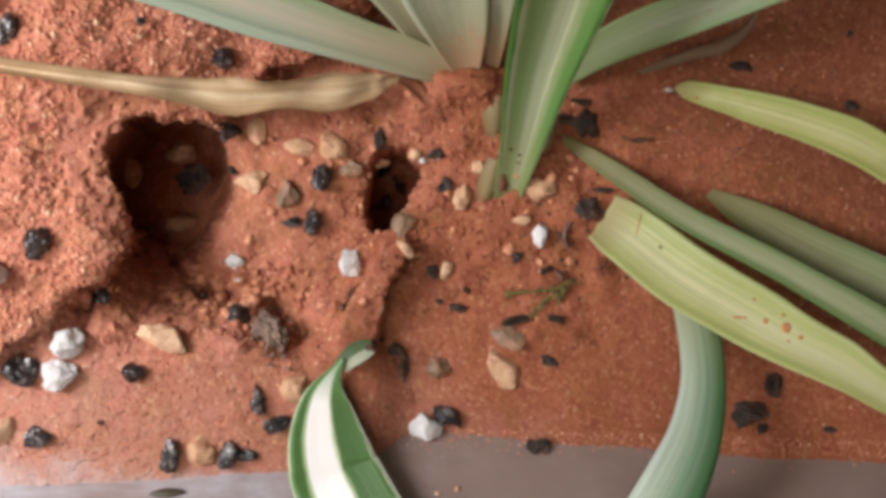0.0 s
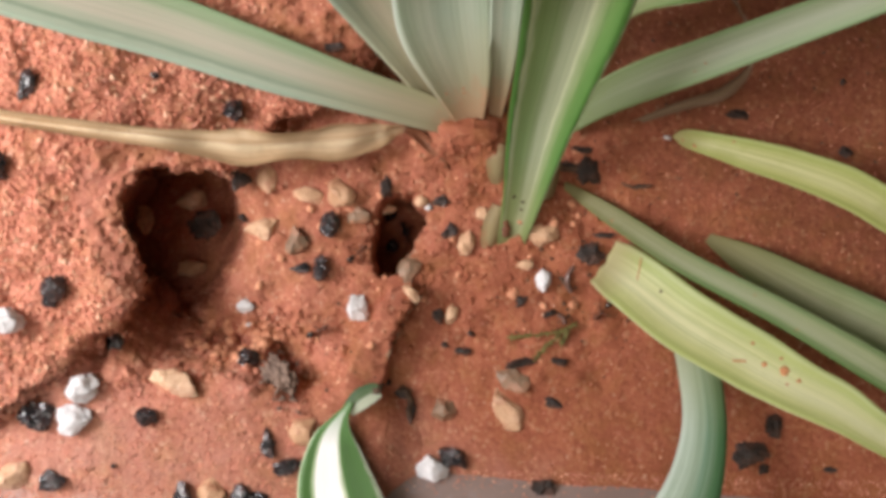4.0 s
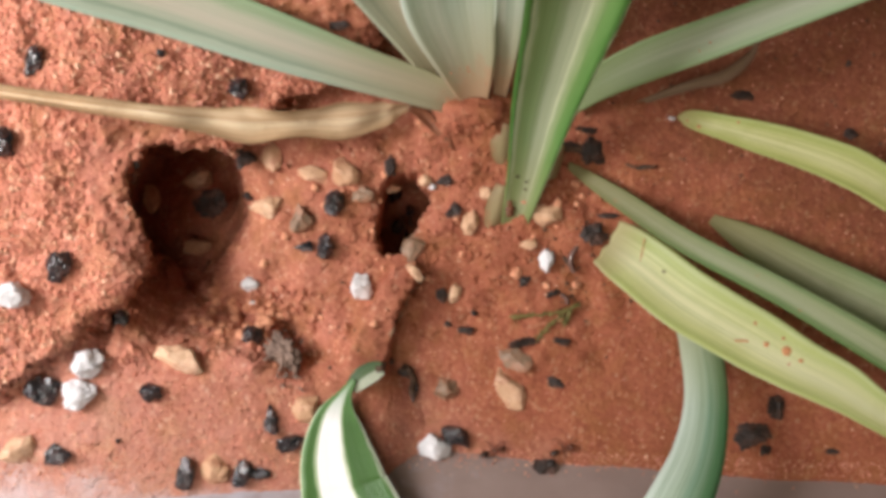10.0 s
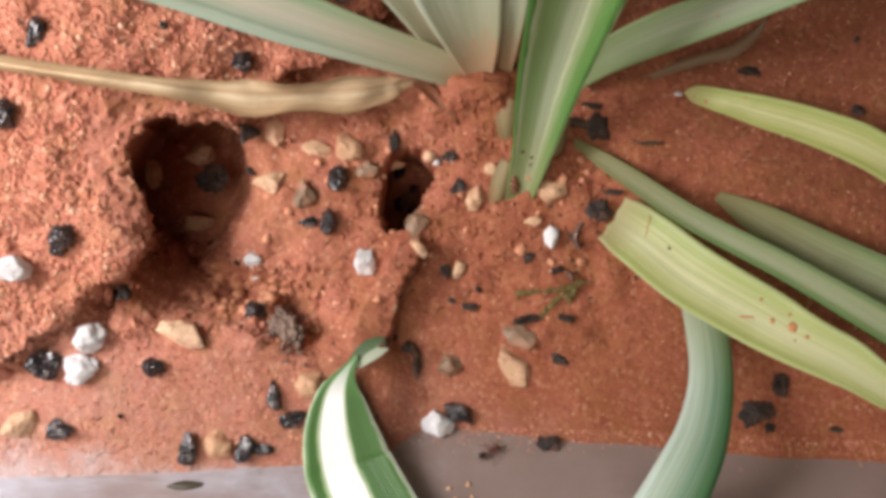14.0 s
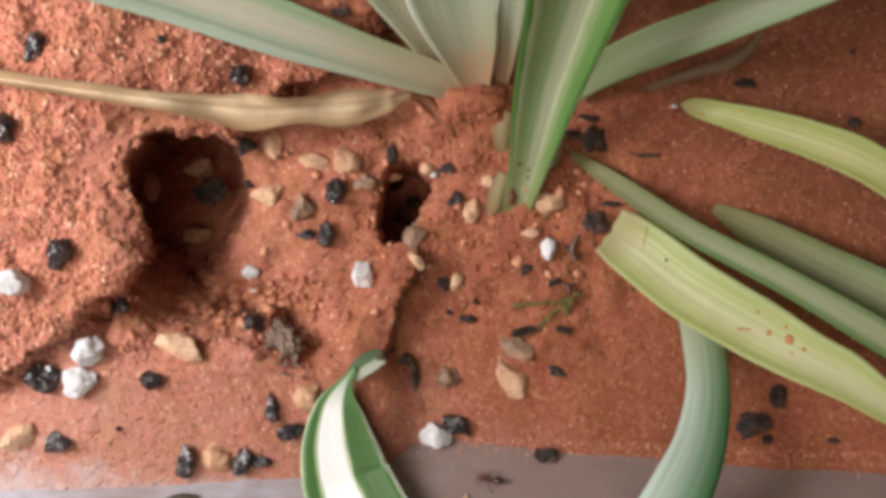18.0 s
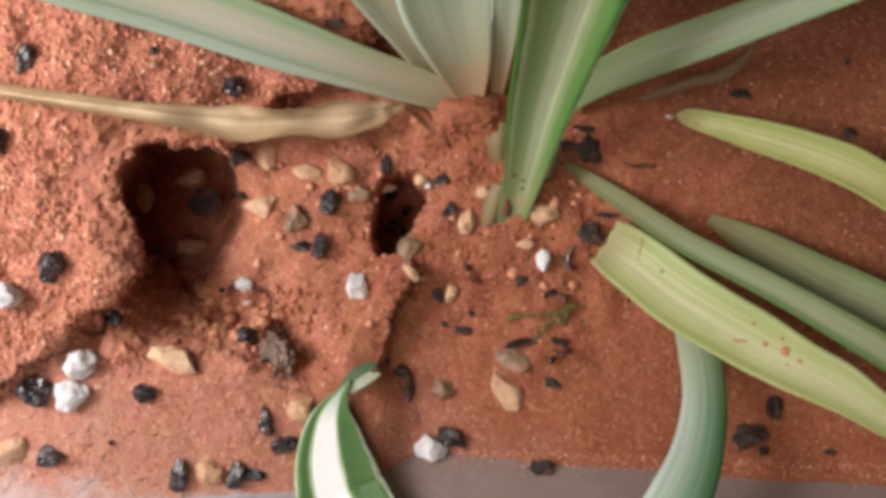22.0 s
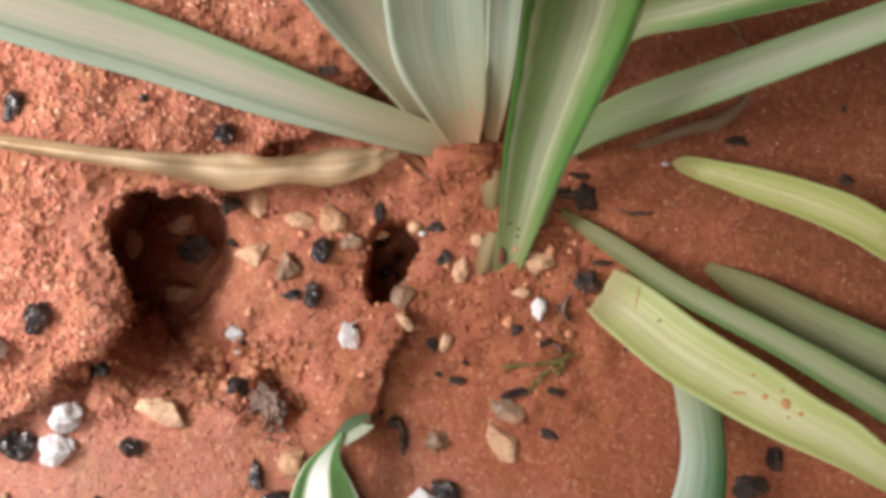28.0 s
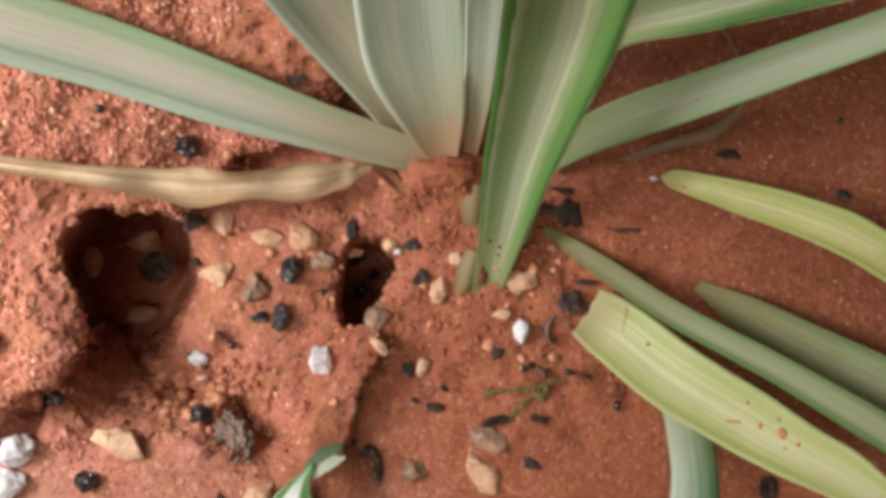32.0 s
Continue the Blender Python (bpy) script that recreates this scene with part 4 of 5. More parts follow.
    stone('grey', -13.7, 9.5, 3.9, 2.9, 0)
    stone('tan', -34.9, 37.0, 2.7, 4.2, 0)


build_sand()
build_tank()
build_plants()
build_stones()


# ---- loose sand and litter ----
def scatter(name, count, place, low, high, material, label, seed, keep=None, sink=0.25):
    """Many loose crumbs in one mesh: place(rnd) gives x, y; keep filters them."""
    rnd = random.Random(seed)
    verts, faces = [], []
    spots = np.array([place(rnd) for _ in range(count)])
    if keep:
        spots = spots[keep(spots[:, 0], spots[:, 1])]
    dug = np.maximum(inside(spots[:, 0], spots[:, 1], CAVE), inside(spots[:, 0], spots[:, 1], DEN) + 1)
    spots = spots[(dug < -1) & (spots[:, 1] > -47)]
    for (x, y), ground in zip(spots, np.maximum(relief(spots[:, 0], spots[:, 1]), WALL_Z + (WALL_Y - spots[:, 1]) / WALL_LEAN)):
        r = low + (high - low) * rnd.random() ** 3
        z = ground + r * sink
        o = len(verts)
        a = rnd.uniform(0, 6.28)
        for k in range(5):
            q = r * rnd.uniform(0.75, 1.2)
            verts.append(((x + q * math.cos(a + k * 1.257)) * MM, (y + q * math.sin(a + k * 1.257)) * MM, (z + r * rnd.uniform(-0.35, 0.35)) * MM))
        verts.append(((x + rnd.uniform(-0.3, 0.3) * r) * MM, (y + rnd.uniform(-0.3, 0.3) * r) * MM, (z + r * rnd.uniform(0.6, 0.95)) * MM))
        verts.append((x * MM, y * MM, (z - r) * MM))
        for k in range(5):
            faces += [(o + k, o + (k + 1) % 5, o + 5), (o + (k + 1) % 5, o + k, o + 6)]
    me = bpy.data.meshes.new(name)
    me.from_pydata(verts, [], faces)
    me.materials.append(material)
    return tagged(new(name, me), label, "sand grains", kind="stuff")


def clods(name, spots, low, high, material, label, seed, lift=0.1):
    """Rounded lumps of caked sand in one mesh."""
    rnd = random.Random(seed)
    bm = bmesh.new()
    for x, y in spots:
        r = low + (high - low) * rnd.random() ** 1.4
        flat = rnd.uniform(0.45, 0.75)
        off = Vector((rnd.uniform(0, 50), rnd.uniform(0, 50), 0))
        at = Vector((x, y, float(relief(x, y)) + r * lift))
        for v in bmesh.ops.create_icosphere(bm, subdivisions=2, radius=1)["verts"]:
            p = v.co * (1 + 0.6 * noise.noise(v.co * 1.3 + off) + 0.4 * noise.noise(v.co * 3.1 + off))
            v.co = (at + Vector((p.x * r, p.y * r * rnd.uniform(0.97, 1.03), p.z * r * flat))) * MM
    return tagged(part(name, bm, material), label, "sand clods", kind="stuff")


def grain_material():
    m = Mat("loose_grains", 0.45, spec=0.5)
    geo = m.t.nodes.new("ShaderNodeNewGeometry")
    m.colour(m.ramp(geo.outputs["Random Per Island"], [(0.0, (0.50, 0.18, 0.12)), (0.25, (0.60, 0.235, 0.155)), (0.6, (0.64, 0.265, 0.175)), (0.85, (0.72, 0.35, 0.22)), (1.0, (0.82, 0.52, 0.35))]))
    return m.m


def build_loose():
    grains = grain_material()

    def over_all(r):
        return r.uniform(-80, 82), r.uniform(-38, 52)

    def west(r):
        return r.uniform(-80, -25), r.uniform(-38, 52)

    def on_mound(x, y):
        return inside(x, y, LUMP) > -1

    def by_cave(r):
        return r.gauss(-36, 8), r.gauss(-11.5, 3.0)

    def by_den(r):
        return r.gauss(3, 12), r.gauss(8, 8)

    scatter("loose_grains", 3800, over_all, 0.10, 0.24, grains, "fine loose grains strewn over the red sand", 11)
    scatter("mound_grains", 19000, west, 0.16, 0.55, grains, "coarse red grains covering the sand mound", 12, on_mound)
    rim = glide(LUMP[4:17], 400)

    def on_rim(r):
        x, y = rim[int(r.random() * 399)]
        return x - abs(r.gauss(0, 0.9)) - 0.4, y + abs(r.gauss(0, 0.6)) + 0.2

    scatter("rim_crumbs", 900, on_rim, 0.25, 0.85, SAND, "crumbs along the crumbling edge of the mound", 15)
    def shelf(r):
        return r.uniform(-80, -16), r.uniform(-36, -10)

    def off_mound(x, y):
        return inside(x, y, LUMP) < 0

    scatter("floor_grains", 2200, shelf, 0.16, 0.6, SAND, "red crumbs and grains on the flat sand by the wall", 19, off_mound, -0.4)

    scatter("shelf_grains", 1300, shelf, 0.14, 0.5, grains, "pale orange grains lying on the flat sand by the wall", 22, off_mound, -0.25)

    def about_burrow(r):
        return r.gauss(2, 14), r.gauss(5, 9)

    scatter("sand_clods", 420, about_burrow, 0.25, 1.0, SAND, "small soft clods of red sand round the burrow", 21, sink=-0.2)

    def by_wall(r):
        x = r.uniform(-80, 80)
        return x, -33.5 - 0.03 * abs(x) - abs(r.gauss(0, 1.6))

    def strewn(r):
        return (r.gauss(24, 7), r.gauss(-1, 7)) if r.random() < 0.55 else (r.gauss(-22, 6), r.gauss(-13, 3))

    def at_back(r):
        return r.uniform(22, 88), r.uniform(8, 60)

    scatter("humus_crumbs", 420, at_back, 0.08, 0.34, BARK, "dark soil crumbs mixed into the sand at the back", 20)
    scatter("wall_grains", 1500, by_wall, 0.10, 0.3, grains, "sand grains stuck along the plastic wall", 17)
    scatter("bark_crumbs", 150, strewn, 0.12, 0.42, BARK, "tiny dark bark crumbs on red sand", 18)
    rnd = random.Random(41)
    trail = glide([(-47, -8.5), (-43, -11.5), (-38, -13.2), (-33, -14.0), (-30, -11.5), (-33.5, -8.6)], 100)
    spots = []
    for _ in range(75):
        x, y = trail[int(rnd.random() ** 0.8 * 99)]
        spots.append((x + rnd.gauss(0, 0.9), y + rnd.gauss(0, 0.8)))
    for _ in range(14):
        f, g = rnd.random(), rnd.gauss(0, 1.1)
        spots.append((-45.5 + 12 * f + 0.4 * g, -6.2 - 3.6 * f + g))
    clods("dug_clods", spots, 0.4, 1.15, CLOD, "rounded orange clods of dug sand below the cave", 42, 0.45)
    for at, r in (((-40.2, -6.2), 2.2), ((-36.2, 0.4), 1.7), ((-44.5, -3.5), 1.9)):
        tagged(clods("sand_lump", [at], r, r, SAND, "", 44), "caked lump of red sand beside the cave", "sand lump", kind="thing")
    spots = []
    while len(spots) < 70:
        x, y = rnd.uniform(-36, 26), rnd.gauss(3, 9)
        if inside(x, y, DEN) < -0.6 and inside(x, y, CAVE) < -1 and inside(x, y, LUMP) < -1:
            spots.append((x, y))
    clods("pit_clods", spots, 0.25, 0.9, CLOD, "soft clods of red sand strewn round the burrow", 43)
    scatter("dug_crumbs", 480, by_cave, 0.25, 1.15, SAND, "crumbs of dug sand below the cave mouth", 13)
    scatter("burrow_crumbs", 620, by_den, 0.15, 0.75, SAND, "crumbs of dug sand round the burrow", 14, sink=0.0)


def ground_rod(points, radius, lift=0.2, wob=0.3, seed=1):
    """Rows for rod() lying along x, y points on the sand."""
    rnd = random.Random(seed)
    rows = glide(points, 5 * len(points))
    return [(x + rnd.uniform(-wob, wob), y + rnd.uniform(-wob, wob), float(relief(x, y, False)) + lift + rnd.uniform(0, wob)) for x, y in rows], [radius * rnd.uniform(0.7, 1.2) for _ in rows]


def build_litter():
    moss = tagged(new("moss_sprig"), "small green moss sprig lying on red sand", "moss")
    for k, line in enumerate(MOSS_LINES):
        pts, radii = ground_rod(line, 0.28, 0.7, 0.1, k)
        bm = bmesh.new()
        rod(bm, pts, radii, 6)
        rnd = random.Random(k)
        for x, y, z in pts:
            for _ in range(6):
                d = Vector((rnd.gauss(0, 1), rnd.gauss(0, 1), rnd.gauss(0.3, 0.7))).normalized() * rnd.uniform(0.5, 0.95)
                rod(bm, [(x, y, z), (x + d.x, y + d.y, z + d.z)], [0.16, 0.03], 4)
        part("stem", bm, MOSS, moss)
    for k, (name, line, radius, material, label) in enumerate(LITTER):
        pts, radii = ground_rod(line, radius, radius * 0.6, 0.15, 40 + k)
        bm = bmesh.new()
        rod(bm, pts, [r * (0.35 if i in (0, len(radii) - 1) else 1) for i, r in enumerate(radii)])
        tagged(part(name, bm, material), label, "litter")
    for line, width in ((((22.7, 0.4), (21.8, -1.0), (21.6, -2.5), (22.3, -3.9)), 1.0), (((20.0, -7.6), (20.9, -8.2), (21.2, -9.2)), 0.8)):
        pts = [(x, y, float(relief(x, y, False)) + 0.7 - 0.25 * (k in (0, len(line) - 1)), width) for k, (x, y) in enumerate(line)]
        tagged(part("shell_fragment", blade(pts, -0.7, 0.15, (0, 0), 20, 9), SHELL), "curved glossy fragment of an insect shell on sand", "litter")
    bm = bmesh.new()
    bmesh.ops.create_uvsphere(bm, u_segments=16, v_segments=10, radius=1)
    for v in bm.verts:
        end = 1 - 0.25 * abs(v.co.x)
        v.co = Vector((v.co.x * 2.9, v.co.y * 0.85 * end, v.co.z * 0.5 * end)) * MM
    ob = tagged(part("seed", bm, SEED), "flat dark seed stuck to the plastic wall", "seed")
    ob.matrix_world = pose(-42.5 * MM, -42.9 * MM, (WALL_Z + (WALL_Y + 42.9) / WALL_LEAN + 0.35) * MM, -math.degrees(math.atan(1 / WALL_LEAN)), 0, 4)
    # a crumbling clump of dark fibre at the pit's edge
    clump = tagged(new("fibre_clump"), "crumbling clump of dark brown plant fibre", "litter")
    cx, cy = CLUMP_AT
    rnd = random.Random(5)
    bm = bmesh.new()
    bmesh.ops.create_icosphere(bm, subdivisions=5, radius=1)
    ground = float(relief(cx, cy, False)) + 0.5
    for v in bm.verts:
        p = v.co * (1 + 0.5 * noise.noise(v.co * 2.1) + 0.5 * noise.noise(v.co * 5.3) + 0.35 * noise.noise(v.co * 11))
        v.co = Vector((cx + p.x * 2.2 - p.y * 0.9, cy + 0.4 + p.y * 3.4, ground - 0.2 + p.z * 0.9)) * MM
    part("core", bm, FIBRE, clump, "grey-brown crumbling core")
    for _ in range(34):
        f = rnd.gauss(0.3, 2.1)
        x, y = rnd.gauss(cx - 0.35 * f, 1.3), cy + f
        z = float(relief(x, y, False))
        d = Vector((rnd.gauss(0, 1), rnd.gauss(0, 1), rnd.gauss(0.4, 0.5))).normalized() * rnd.uniform(0.4, 1.0)
        bm = bmesh.new()
        rod(bm, [(x - d.x, y - d.y, z + 0.3), (x, y, z + 0.9), (x + d.x, y + d.y, z + 0.8 + abs(d.z) * 0.4)], [0.14, rnd.uniform(0.2, 0.38), 0.10], 6)
        part("fibre", bm, FIBRE, clump)


# ---- ants ----
def ellipsoid(bm, x, z, a, b, c, lean=0.0, rings=10, sides=12):
    m = Matrix.Translation(Vector((x, 0, z)) * MM) @ Matrix.Rotation(lean, 4, "Y") @ Matrix.Diagonal((a * MM, b * MM, c * MM, 1))
    bmesh.ops.create_uvsphere(bm, u_segments=sides, v_segments=rings, radius=1, matrix=m)


ANT_RED = plain_material("ant_red_brown", (0.085, 0.022, 0.010), (0.15, 0.045, 0.020), 900, 0.28, 0.6, 0.02)
ANT_DARK = plain_material("ant_dark_gaster", (0.018, 0.009, 0.007), (0.05, 0.02, 0.012), 900, 0.22, 0.7, 0.02)


def build_ant(label):
    """A worker ant 4 mm long that looks along +x, with its feet at z = 0."""
    ant = tagged(new("ant"), label, "ant", "ants")

    def piece(name, material, *spheres):
        bm = bmesh.new()
        for s in spheres:
            ellipsoid(bm, *s)
        return part(name, bm, material, ant)

    head = piece("head", ANT_RED, (1.55, 0.72, 0.52, 0.44, 0.36, 0.35))
    piece("thorax", ANT_RED, (0.72, 0.82, 0.50, 0.34, 0.36, 0.0), (0.15, 0.72, 0.42, 0.27, 0.28, -0.2))
    piece("waist", ANT_RED, (-0.36, 0.62, 0.17, 0.16, 0.24, 0.0), (-0.62, 0.6, 0.15, 0.17, 0.2, 0.0))
    piece("gaster", ANT_DARK, (-1.45, 0.72, 0.82, 0.56, 0.52, 0.1))
    for side in (-1, 1):
        bm = bmesh.new()
        rod(bm, [(1.75, 0.2 * side, 0.85), (2.15, 0.62 * side, 1.1), (2.8, 0.7 * side, 0.55), (3.0, 0.68 * side, 0.4)], [0.05, 0.06, 0.06, 0.07], 6)
        part("antenna", bm, ANT_RED, head)
        bm = bmesh.new()
        rod(bm, [(1.9, 0.2 * side, 0.55), (2.2, 0.16 * side, 0.45), (2.3, 0.02 * side, 0.42)], [0.1, 0.08, 0.03], 5)
        part("jaw", bm, ANT_RED, head)
    legs = []
    for side in (-1, 1):
        for k, (hip, reach, ahead) in enumerate(((0.85, 1.5, 1.1), (0.5, 1.75, 0.0), (0.2, 1.7, -1.5))):
            bm = bmesh.new()
            rod(bm, [(0, 0, 0), (ahead * 0.42, side * reach * 0.42, 0.55), (ahead * 0.75, side * reach * 0.78, -0.1), (ahead, side * reach, -0.6)], [0.09, 0.085, 0.06, 0.04], 6)
            leg = part("leg", bm, ANT_RED, ant)
            hip_at = (hip * MM, side * 0.22 * MM, 0.6 * MM)
            leg.location = hip_at
            legs.append((leg, hip_at, 1 if (k + (side > 0)) % 2 else -1))
    return ant, legs


def surface(x, y):
    """Top of the sand or of the front wall, smoothed to an ant's stance."""
    spread = (0, 0), (1, 0), (-1, 0), (0, 1), (0, -1)
    return np.maximum(sum(relief(x + a, y + b, False) for a, b in spread) / 5, WALL_Z + (WALL_Y - y) / WALL_LEAN)


CAVE_WORKER = [(0, -45.5, 1.6), (12.5, -46.7, 3.0), (13, -34.2, -5.9), (14, -36.5, -5.2), (17, -42.2, -1.6), (18, -41.3, -2.5), (19, -38.7, -3.0), (20, -36.9, -6.2), (21, -37.8, -8.3), (22, -35.9, -6.0), (23, -32.0, -6.2), (24, -33.5, -6.4), (25, -34.3, -5.9), (28, -33.0, -5.9), (29, -33.3, -5.6), (30, -33.1, -5.5), (32, -33.3, -5.7)]
LONG_WALKER = [(0, -45.0, -5.4), (3, -29.3, -10.1), (4, -20.5, -9.9), (4.2, -18.3, -7.8), (4.5, -12.6, -5.2), (6.5, 4.6, -3.6), (6.75, 6.0, -5.6), (7.0, 7.6, -6.8), (7.25, 3.8, -4.2), (7.5, 1.4, -3.2), (8.0, -0.4, -0.8), (8.25, -5.4, -0.2), (9.0, -6.8, 6.0), (32, -7.0, 7.5)]
LEAF_RUNNER = [(0, 41.0, -12.0), (6.5, 40.6, -13.5), (7.0, 34.5, -16.5), (7.25, 24.1, -16.0), (7.5, 19.2, -16.3), (7.75, 17.4, -21.0), (8, 10.2, -26.7), (8.25, 7.4, -27.6), (9, 10.3, -36.3), (10, 20.3, -33.6), (11, 33.1, -27.1), (12, 42.3, -19.8), (30.5, 42.0, -26.6), (31, 37.2, -24.7), (31.25, 36.4, -23.0), (31.5, 33.8, -19.8), (31.75, 32.3, -15.0), (32, 32.3, -12.0)]
MOSS_WALKER = [(0, 28.5, -6.0), (6.2, 27.0, -7.5), (6.5, 11.3, -10.5), (7.1, 15.2, -4.9), (7.5, 13.7, -3.9), (7.75, 13.4, -0.3), (8.5, 12.6, -0.2), (8.75, 12.2, 1.2), (9, 13.0, 3.0), (9.25, 14.4, 4.6), (9.75, 15.6, 10.0), (29, 15.4, 9.0), (29.75, 18.8, -5.6), (30.1, 19.0, -7.2), (30.7, 18.7, -6.9), (31.3, 19.9, -8.0), (31.75, 23.2, -7.8), (32, 26.3, -8.6)]
CREST_WALKER = [(0, -44.0, 9.0), (28, -43.0, 9.5), (28.6, -33.7, 14.0), (28.9, -27.9, 12.6), (29.2, -29.2, 11.0), (29.5, -28.3, 9.1), (29.8, -28.4, 5.4), (30.1, -27.2, 2.8), (30.4, -26.9, 2.2), (30.7, -23.2, 2.1), (31, -19.4, 2.1), (31.3, -17.1, 3.8), (31.6, -13.9, 4.7), (32, -12.8, 4.9)]
EARLY_VISITOR = [(0, -13.5, -12.5), (0.5, -13.0, -11.0), (1.0, -14.6, -10.9), (1.5, -18.3, -7.9), (2.0, -18.5, -6.0), (2.5, -20.2, -8.0), (3.0, -18.8, -1.6), (4.0, -14.0, 3.0), (4.6, -9.0, 7.0), (32, -8.2, 8.6)]
LEDGE_WALKER = [(0, -1.0, -47.5), (9, 0.9, -45.1), (10, 8.5, -34.2), (11, 26.5, -35.7), (12, 42.7, -36.7), (13, 58.5, -35.8), (14, 79.7, -36.4), (32, 81.5, -37.3)]
WALL_FORAGER = [(0, -3.4, -51.4), (13, -0.8, -49.1), (14, 7.2, -38.2), (16.5, 25.1, -35.0), (17, 22.8, -37.4), (18, 7.6, -40.5), (19, 14.1, -35.8), (20, 12.7, -31.9), (21, 19.6, -20.5), (22, 20.1, -17.7), (23, 32.2, -11.9), (24, 40.3, -9.4), (32, 41.2, -9.9)]
LATE_FORAGER = [(0, 2.0, -48.3), (22, 3.0, -46.4), (23, 10.4, -39.6), (24, 16.4, -34.5), (25, 13.0, -28.7), (26.5, 10.0, -37.7), (28, 7.6, -39.5), (32, 7.6, -40.3)]
EDGE_WALKER = [(0, 41.2, -17.0), (23.2, 41.7, -17.9), (24, 32.2, -31.9), (25, 19.8, -32.7), (26, 14.6, -40.1), (32, 13.4, -42.5)]
DEN_SCOUT = [(0, -6.0, 10.1), (18, -5.5, 7.3), (19, -7.4, 9.3), (20, -1.5, 3.8), (21, 3.2, -0.6), (22.5, 6.8, -5.8), (24, 8.3, -8.4), (25, -0.9, 2.3), (26.5, -3.5, 10.0), (32, -4.0, 10.4)]
PIT_WALKER = [(0, -44.8, -0.7), (21, -45.6, -3.1), (22, -31.6, -6.0), (23, -19.5, -6.9), (24, -12.7, 0.5), (25, -12.8, 0.1), (27.4, -13.5, -6.1), (28.9, -14.2, -6.3), (29.5, -17.5, -6.9), (30, -21.1, -4.7), (30.5, -24.9, -4.9), (31, -25.8, -5.0), (31.6, -26.5, -4.4), (32, -28.6, -2.7)]
RIM_CLIMBER = [(0, -40.8, -11.2), (1, -44.3, -9.5), (4, -47.3, -6.6), (7, -46.5, -6.8), (8, -49.5, 4.7), (9, -49.1, 13.6), (10, -50.6, 12.3), (11, -47.6, -0.4), (12, -47.3, -0.6), (17, -37.0, -11.3), (18, -32.9, -13.1), (19, -33.2, -14.1), (20, -33.8, -14.2), (21, -35.6, -12.1), (22, -46.7, -6.3), (32, -46.7, -5.9)]
ANT_STOPS = [
    ('red-brown worker ant busy beside a white chip', CAVE_WORKER),
    ('red-brown worker ant crossing the pit to the burrow', LONG_WALKER),
    ('red-brown worker ant running from leaf to wall', LEAF_RUNNER),
    ('red-brown worker ant wandering beside the moss', MOSS_WALKER),
    ('red-brown worker ant crossing among tan pebbles', CREST_WALKER),
    ('red-brown worker ant passing a white pebble', EARLY_VISITOR),
    ('red-brown worker ant walking along the plastic wall', LEDGE_WALKER),
    ('red-brown worker ant roaming between wall and sand', WALL_FORAGER),
    ('red-brown worker ant climbing from the plastic wall', LATE_FORAGER),
    ('red-brown worker ant walking along the sand edge', EDGE_WALKER),
    ('red-brown worker ant leaving the burrow', DEN_SCOUT),
    ('red-brown worker ant roaming the dug pit', PIT_WALKER),
    ('red-brown worker ant climbing the cave rim', RIM_CLIMBER),
]
MOSS_LINES = [[(11.7, -11.4), (15.3, -11.2), (20.1, -10.5), (23.0, -9.3)], [(16.1, -15.1), (17.7, -13.1), (20.1, -11.2)], [(20.5, -12.7), (21.5, -10.3)]]
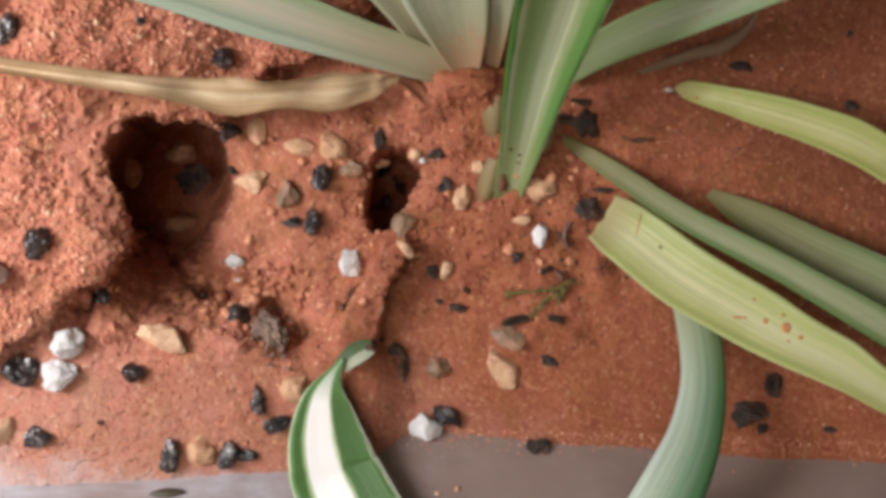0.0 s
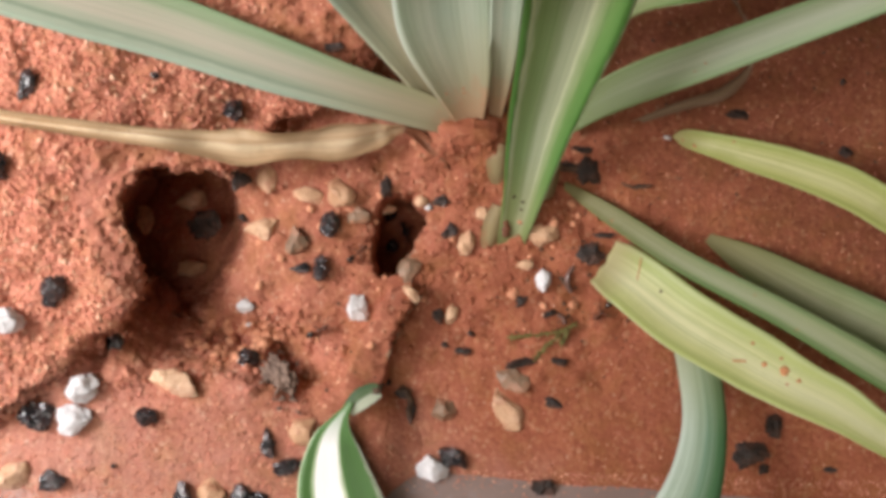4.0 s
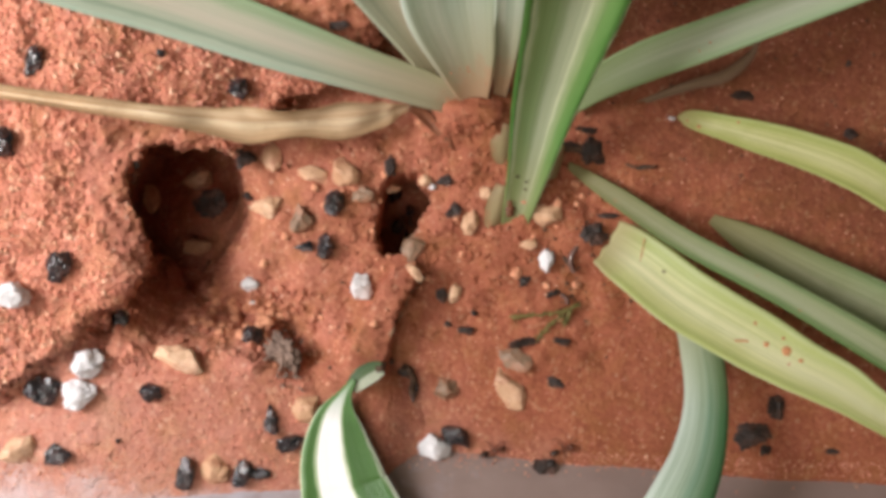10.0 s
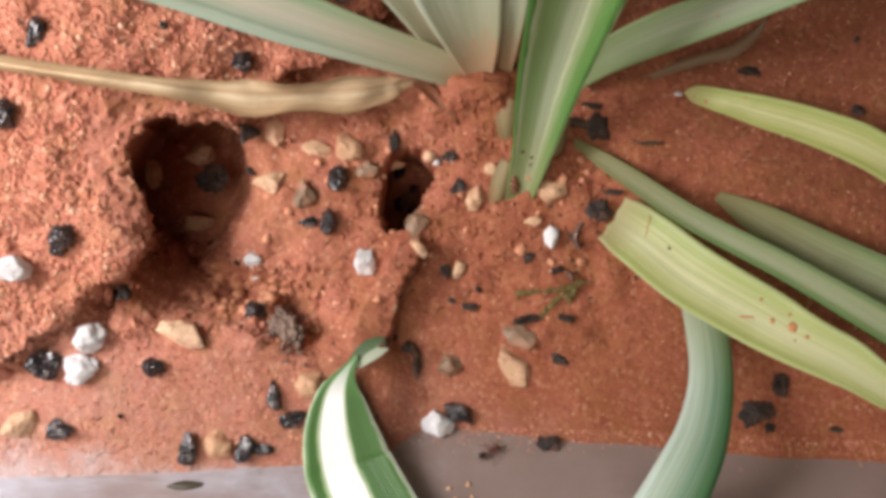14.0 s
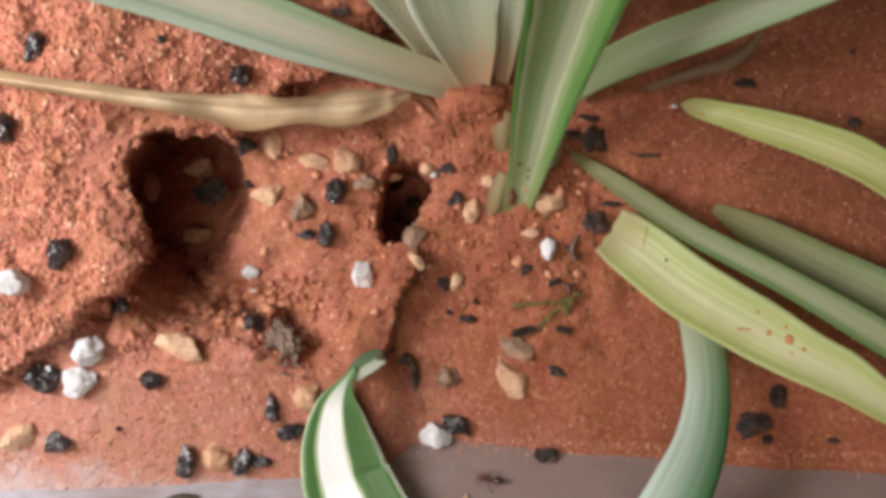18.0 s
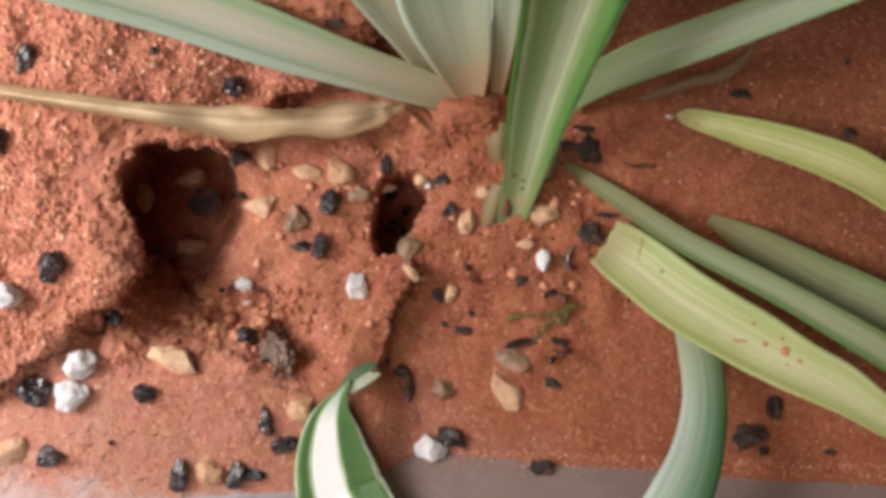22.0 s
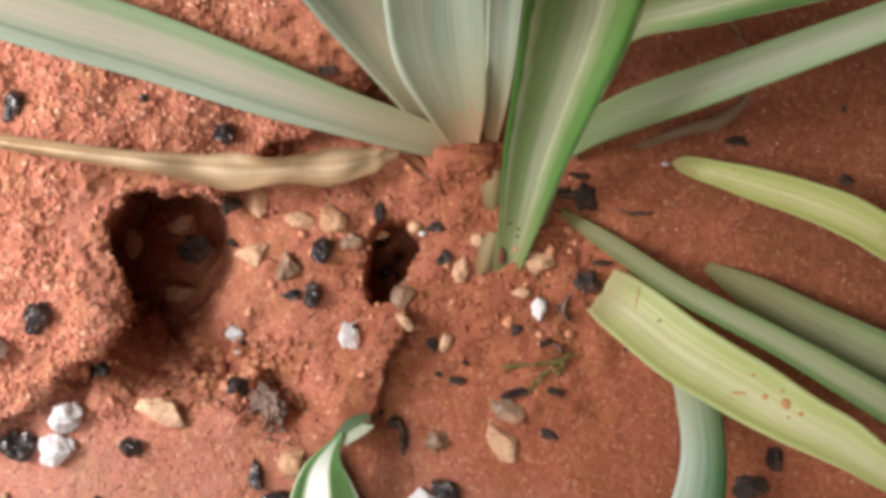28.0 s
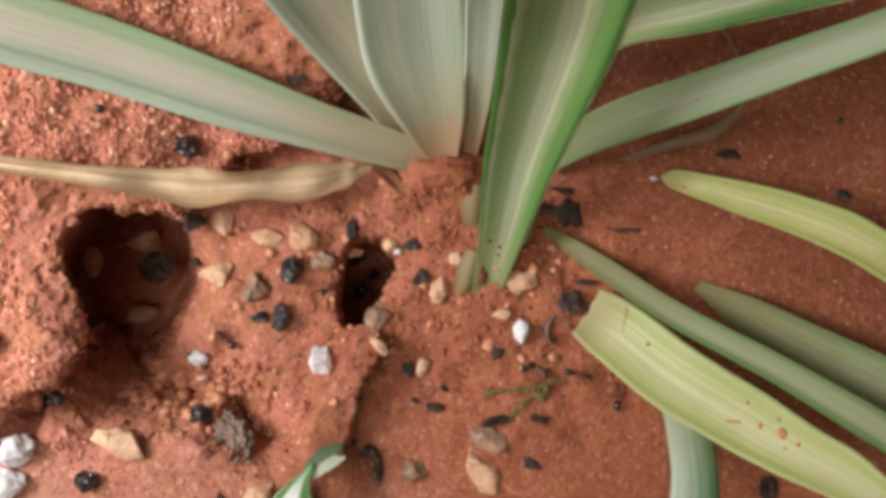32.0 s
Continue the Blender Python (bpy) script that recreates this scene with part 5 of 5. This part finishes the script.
LITTER = [
    ('root_fibre', [(-8.7, -15.1), (-7.3, -11.2), (-5.4, -7.5), (-2.5, -3.6)], 0.3, HUSK, 'pale root fibre along the pit ridge'),
    ('twig', [(-7.2, -20.4), (-6.1, -19.9), (-5.1, -22.0), (-5.4, -24.7)], 0.55, BARK, 'short dark twig lying on red sand'),
    ('twig', [(20.5, -1.2), (22.0, -3.6)], 0.3, BARK, 'tiny dark brown splinter on sand'),
    ('twig', [(15.8, 18.6), (20.1, 17.2), (23.9, 16.7)], 0.5, BARK, 'short dark twig beside the leaf base'),
    ('seed_shell', [(7.1, 29.1), (10.0, 28.1), (11.4, 26.5)], 0.4, BARK, 'dark curved sliver at the plant crown'),
    ('twig', [(30.9, 14.4), (33.3, 13.4), (36.2, 13.8)], 0.25, BARK, 'thin dark splinter on red sand'),
    ('fibre', [(48.8, 46.3), (50.9, 42.6), (52.6, 38.6), (52.8, 33.9)], 0.28, HUSK, 'thin pale plant fibre'),
]
CLUMP_AT = (-26.6, -19.0)


def ant_rows(stops):
    """Poses every quarter second along the stops, and the spans in which the ant walks."""
    times = np.arange(0, 32.01, 0.25)
    t, x, y = np.array(stops, float).T
    px, py = np.interp(times, t, x), np.interp(times, t, y)
    rows, moving, heading = [], [], None
    pz = surface(px, py)
    slope_x = (surface(px + 1.6, py) - surface(px - 1.6, py)) / 3.2
    slope_y = (surface(px, py + 1.6) - surface(px, py - 1.6)) / 3.2
    for k, now in enumerate(times):
        a, b = max(k - 1, 0), min(k + 1, len(times) - 1)
        dx, dy = px[b] - px[a], py[b] - py[a]
        if heading is None:
            heading = math.atan2(y[1] - y[0], x[1] - x[0])
        if math.hypot(dx, dy) > 0.45:
            turn = (math.atan2(dy, dx) - heading + math.pi) % (2 * math.pi) - math.pi
            heading += max(-1.0, min(1.0, turn))
            moving.append(now)
        cx, cy = px[k], py[k]
        z, gx, gy = pz[k], slope_x[k], slope_y[k]
        up = Vector((-max(-0.9, min(0.9, gx)), -max(-0.9, min(0.9, gy)), 1)).normalized()
        ahead = Vector((math.cos(heading), math.sin(heading), 0))
        ahead = (ahead - up * ahead.dot(up)).normalized()
        m = Matrix((ahead, up.cross(ahead), up)).transposed().to_4x4()
        m.translation = (Vector((cx, cy, z)) + up * 0.15) * MM
        rows.append((float(now), m))
    return rows, moving


ANTS = []


def build_ants():
    for label, stops in ANT_STOPS:
        ant, legs = build_ant(label)
        ANTS.append((ant, legs, stops))


build_loose()
build_litter()
build_ants()


def motions():
    for ant, legs, stops in ANTS:
        rows, moving = ant_rows(stops)
        walk(ant, rows)
        for leg, hip, phase in legs:
            swing = [(0.0, pose(*hip))]
            for t in moving:
                for k in (0, 0.125):
                    if 0 < t + k < 31.9:
                        swing.append((t + k, pose(*hip, 0, 0, phase * (18 if k else -18))))
            swing.append((32.0, pose(*hip)))
            walk(leg, swing)


motions()
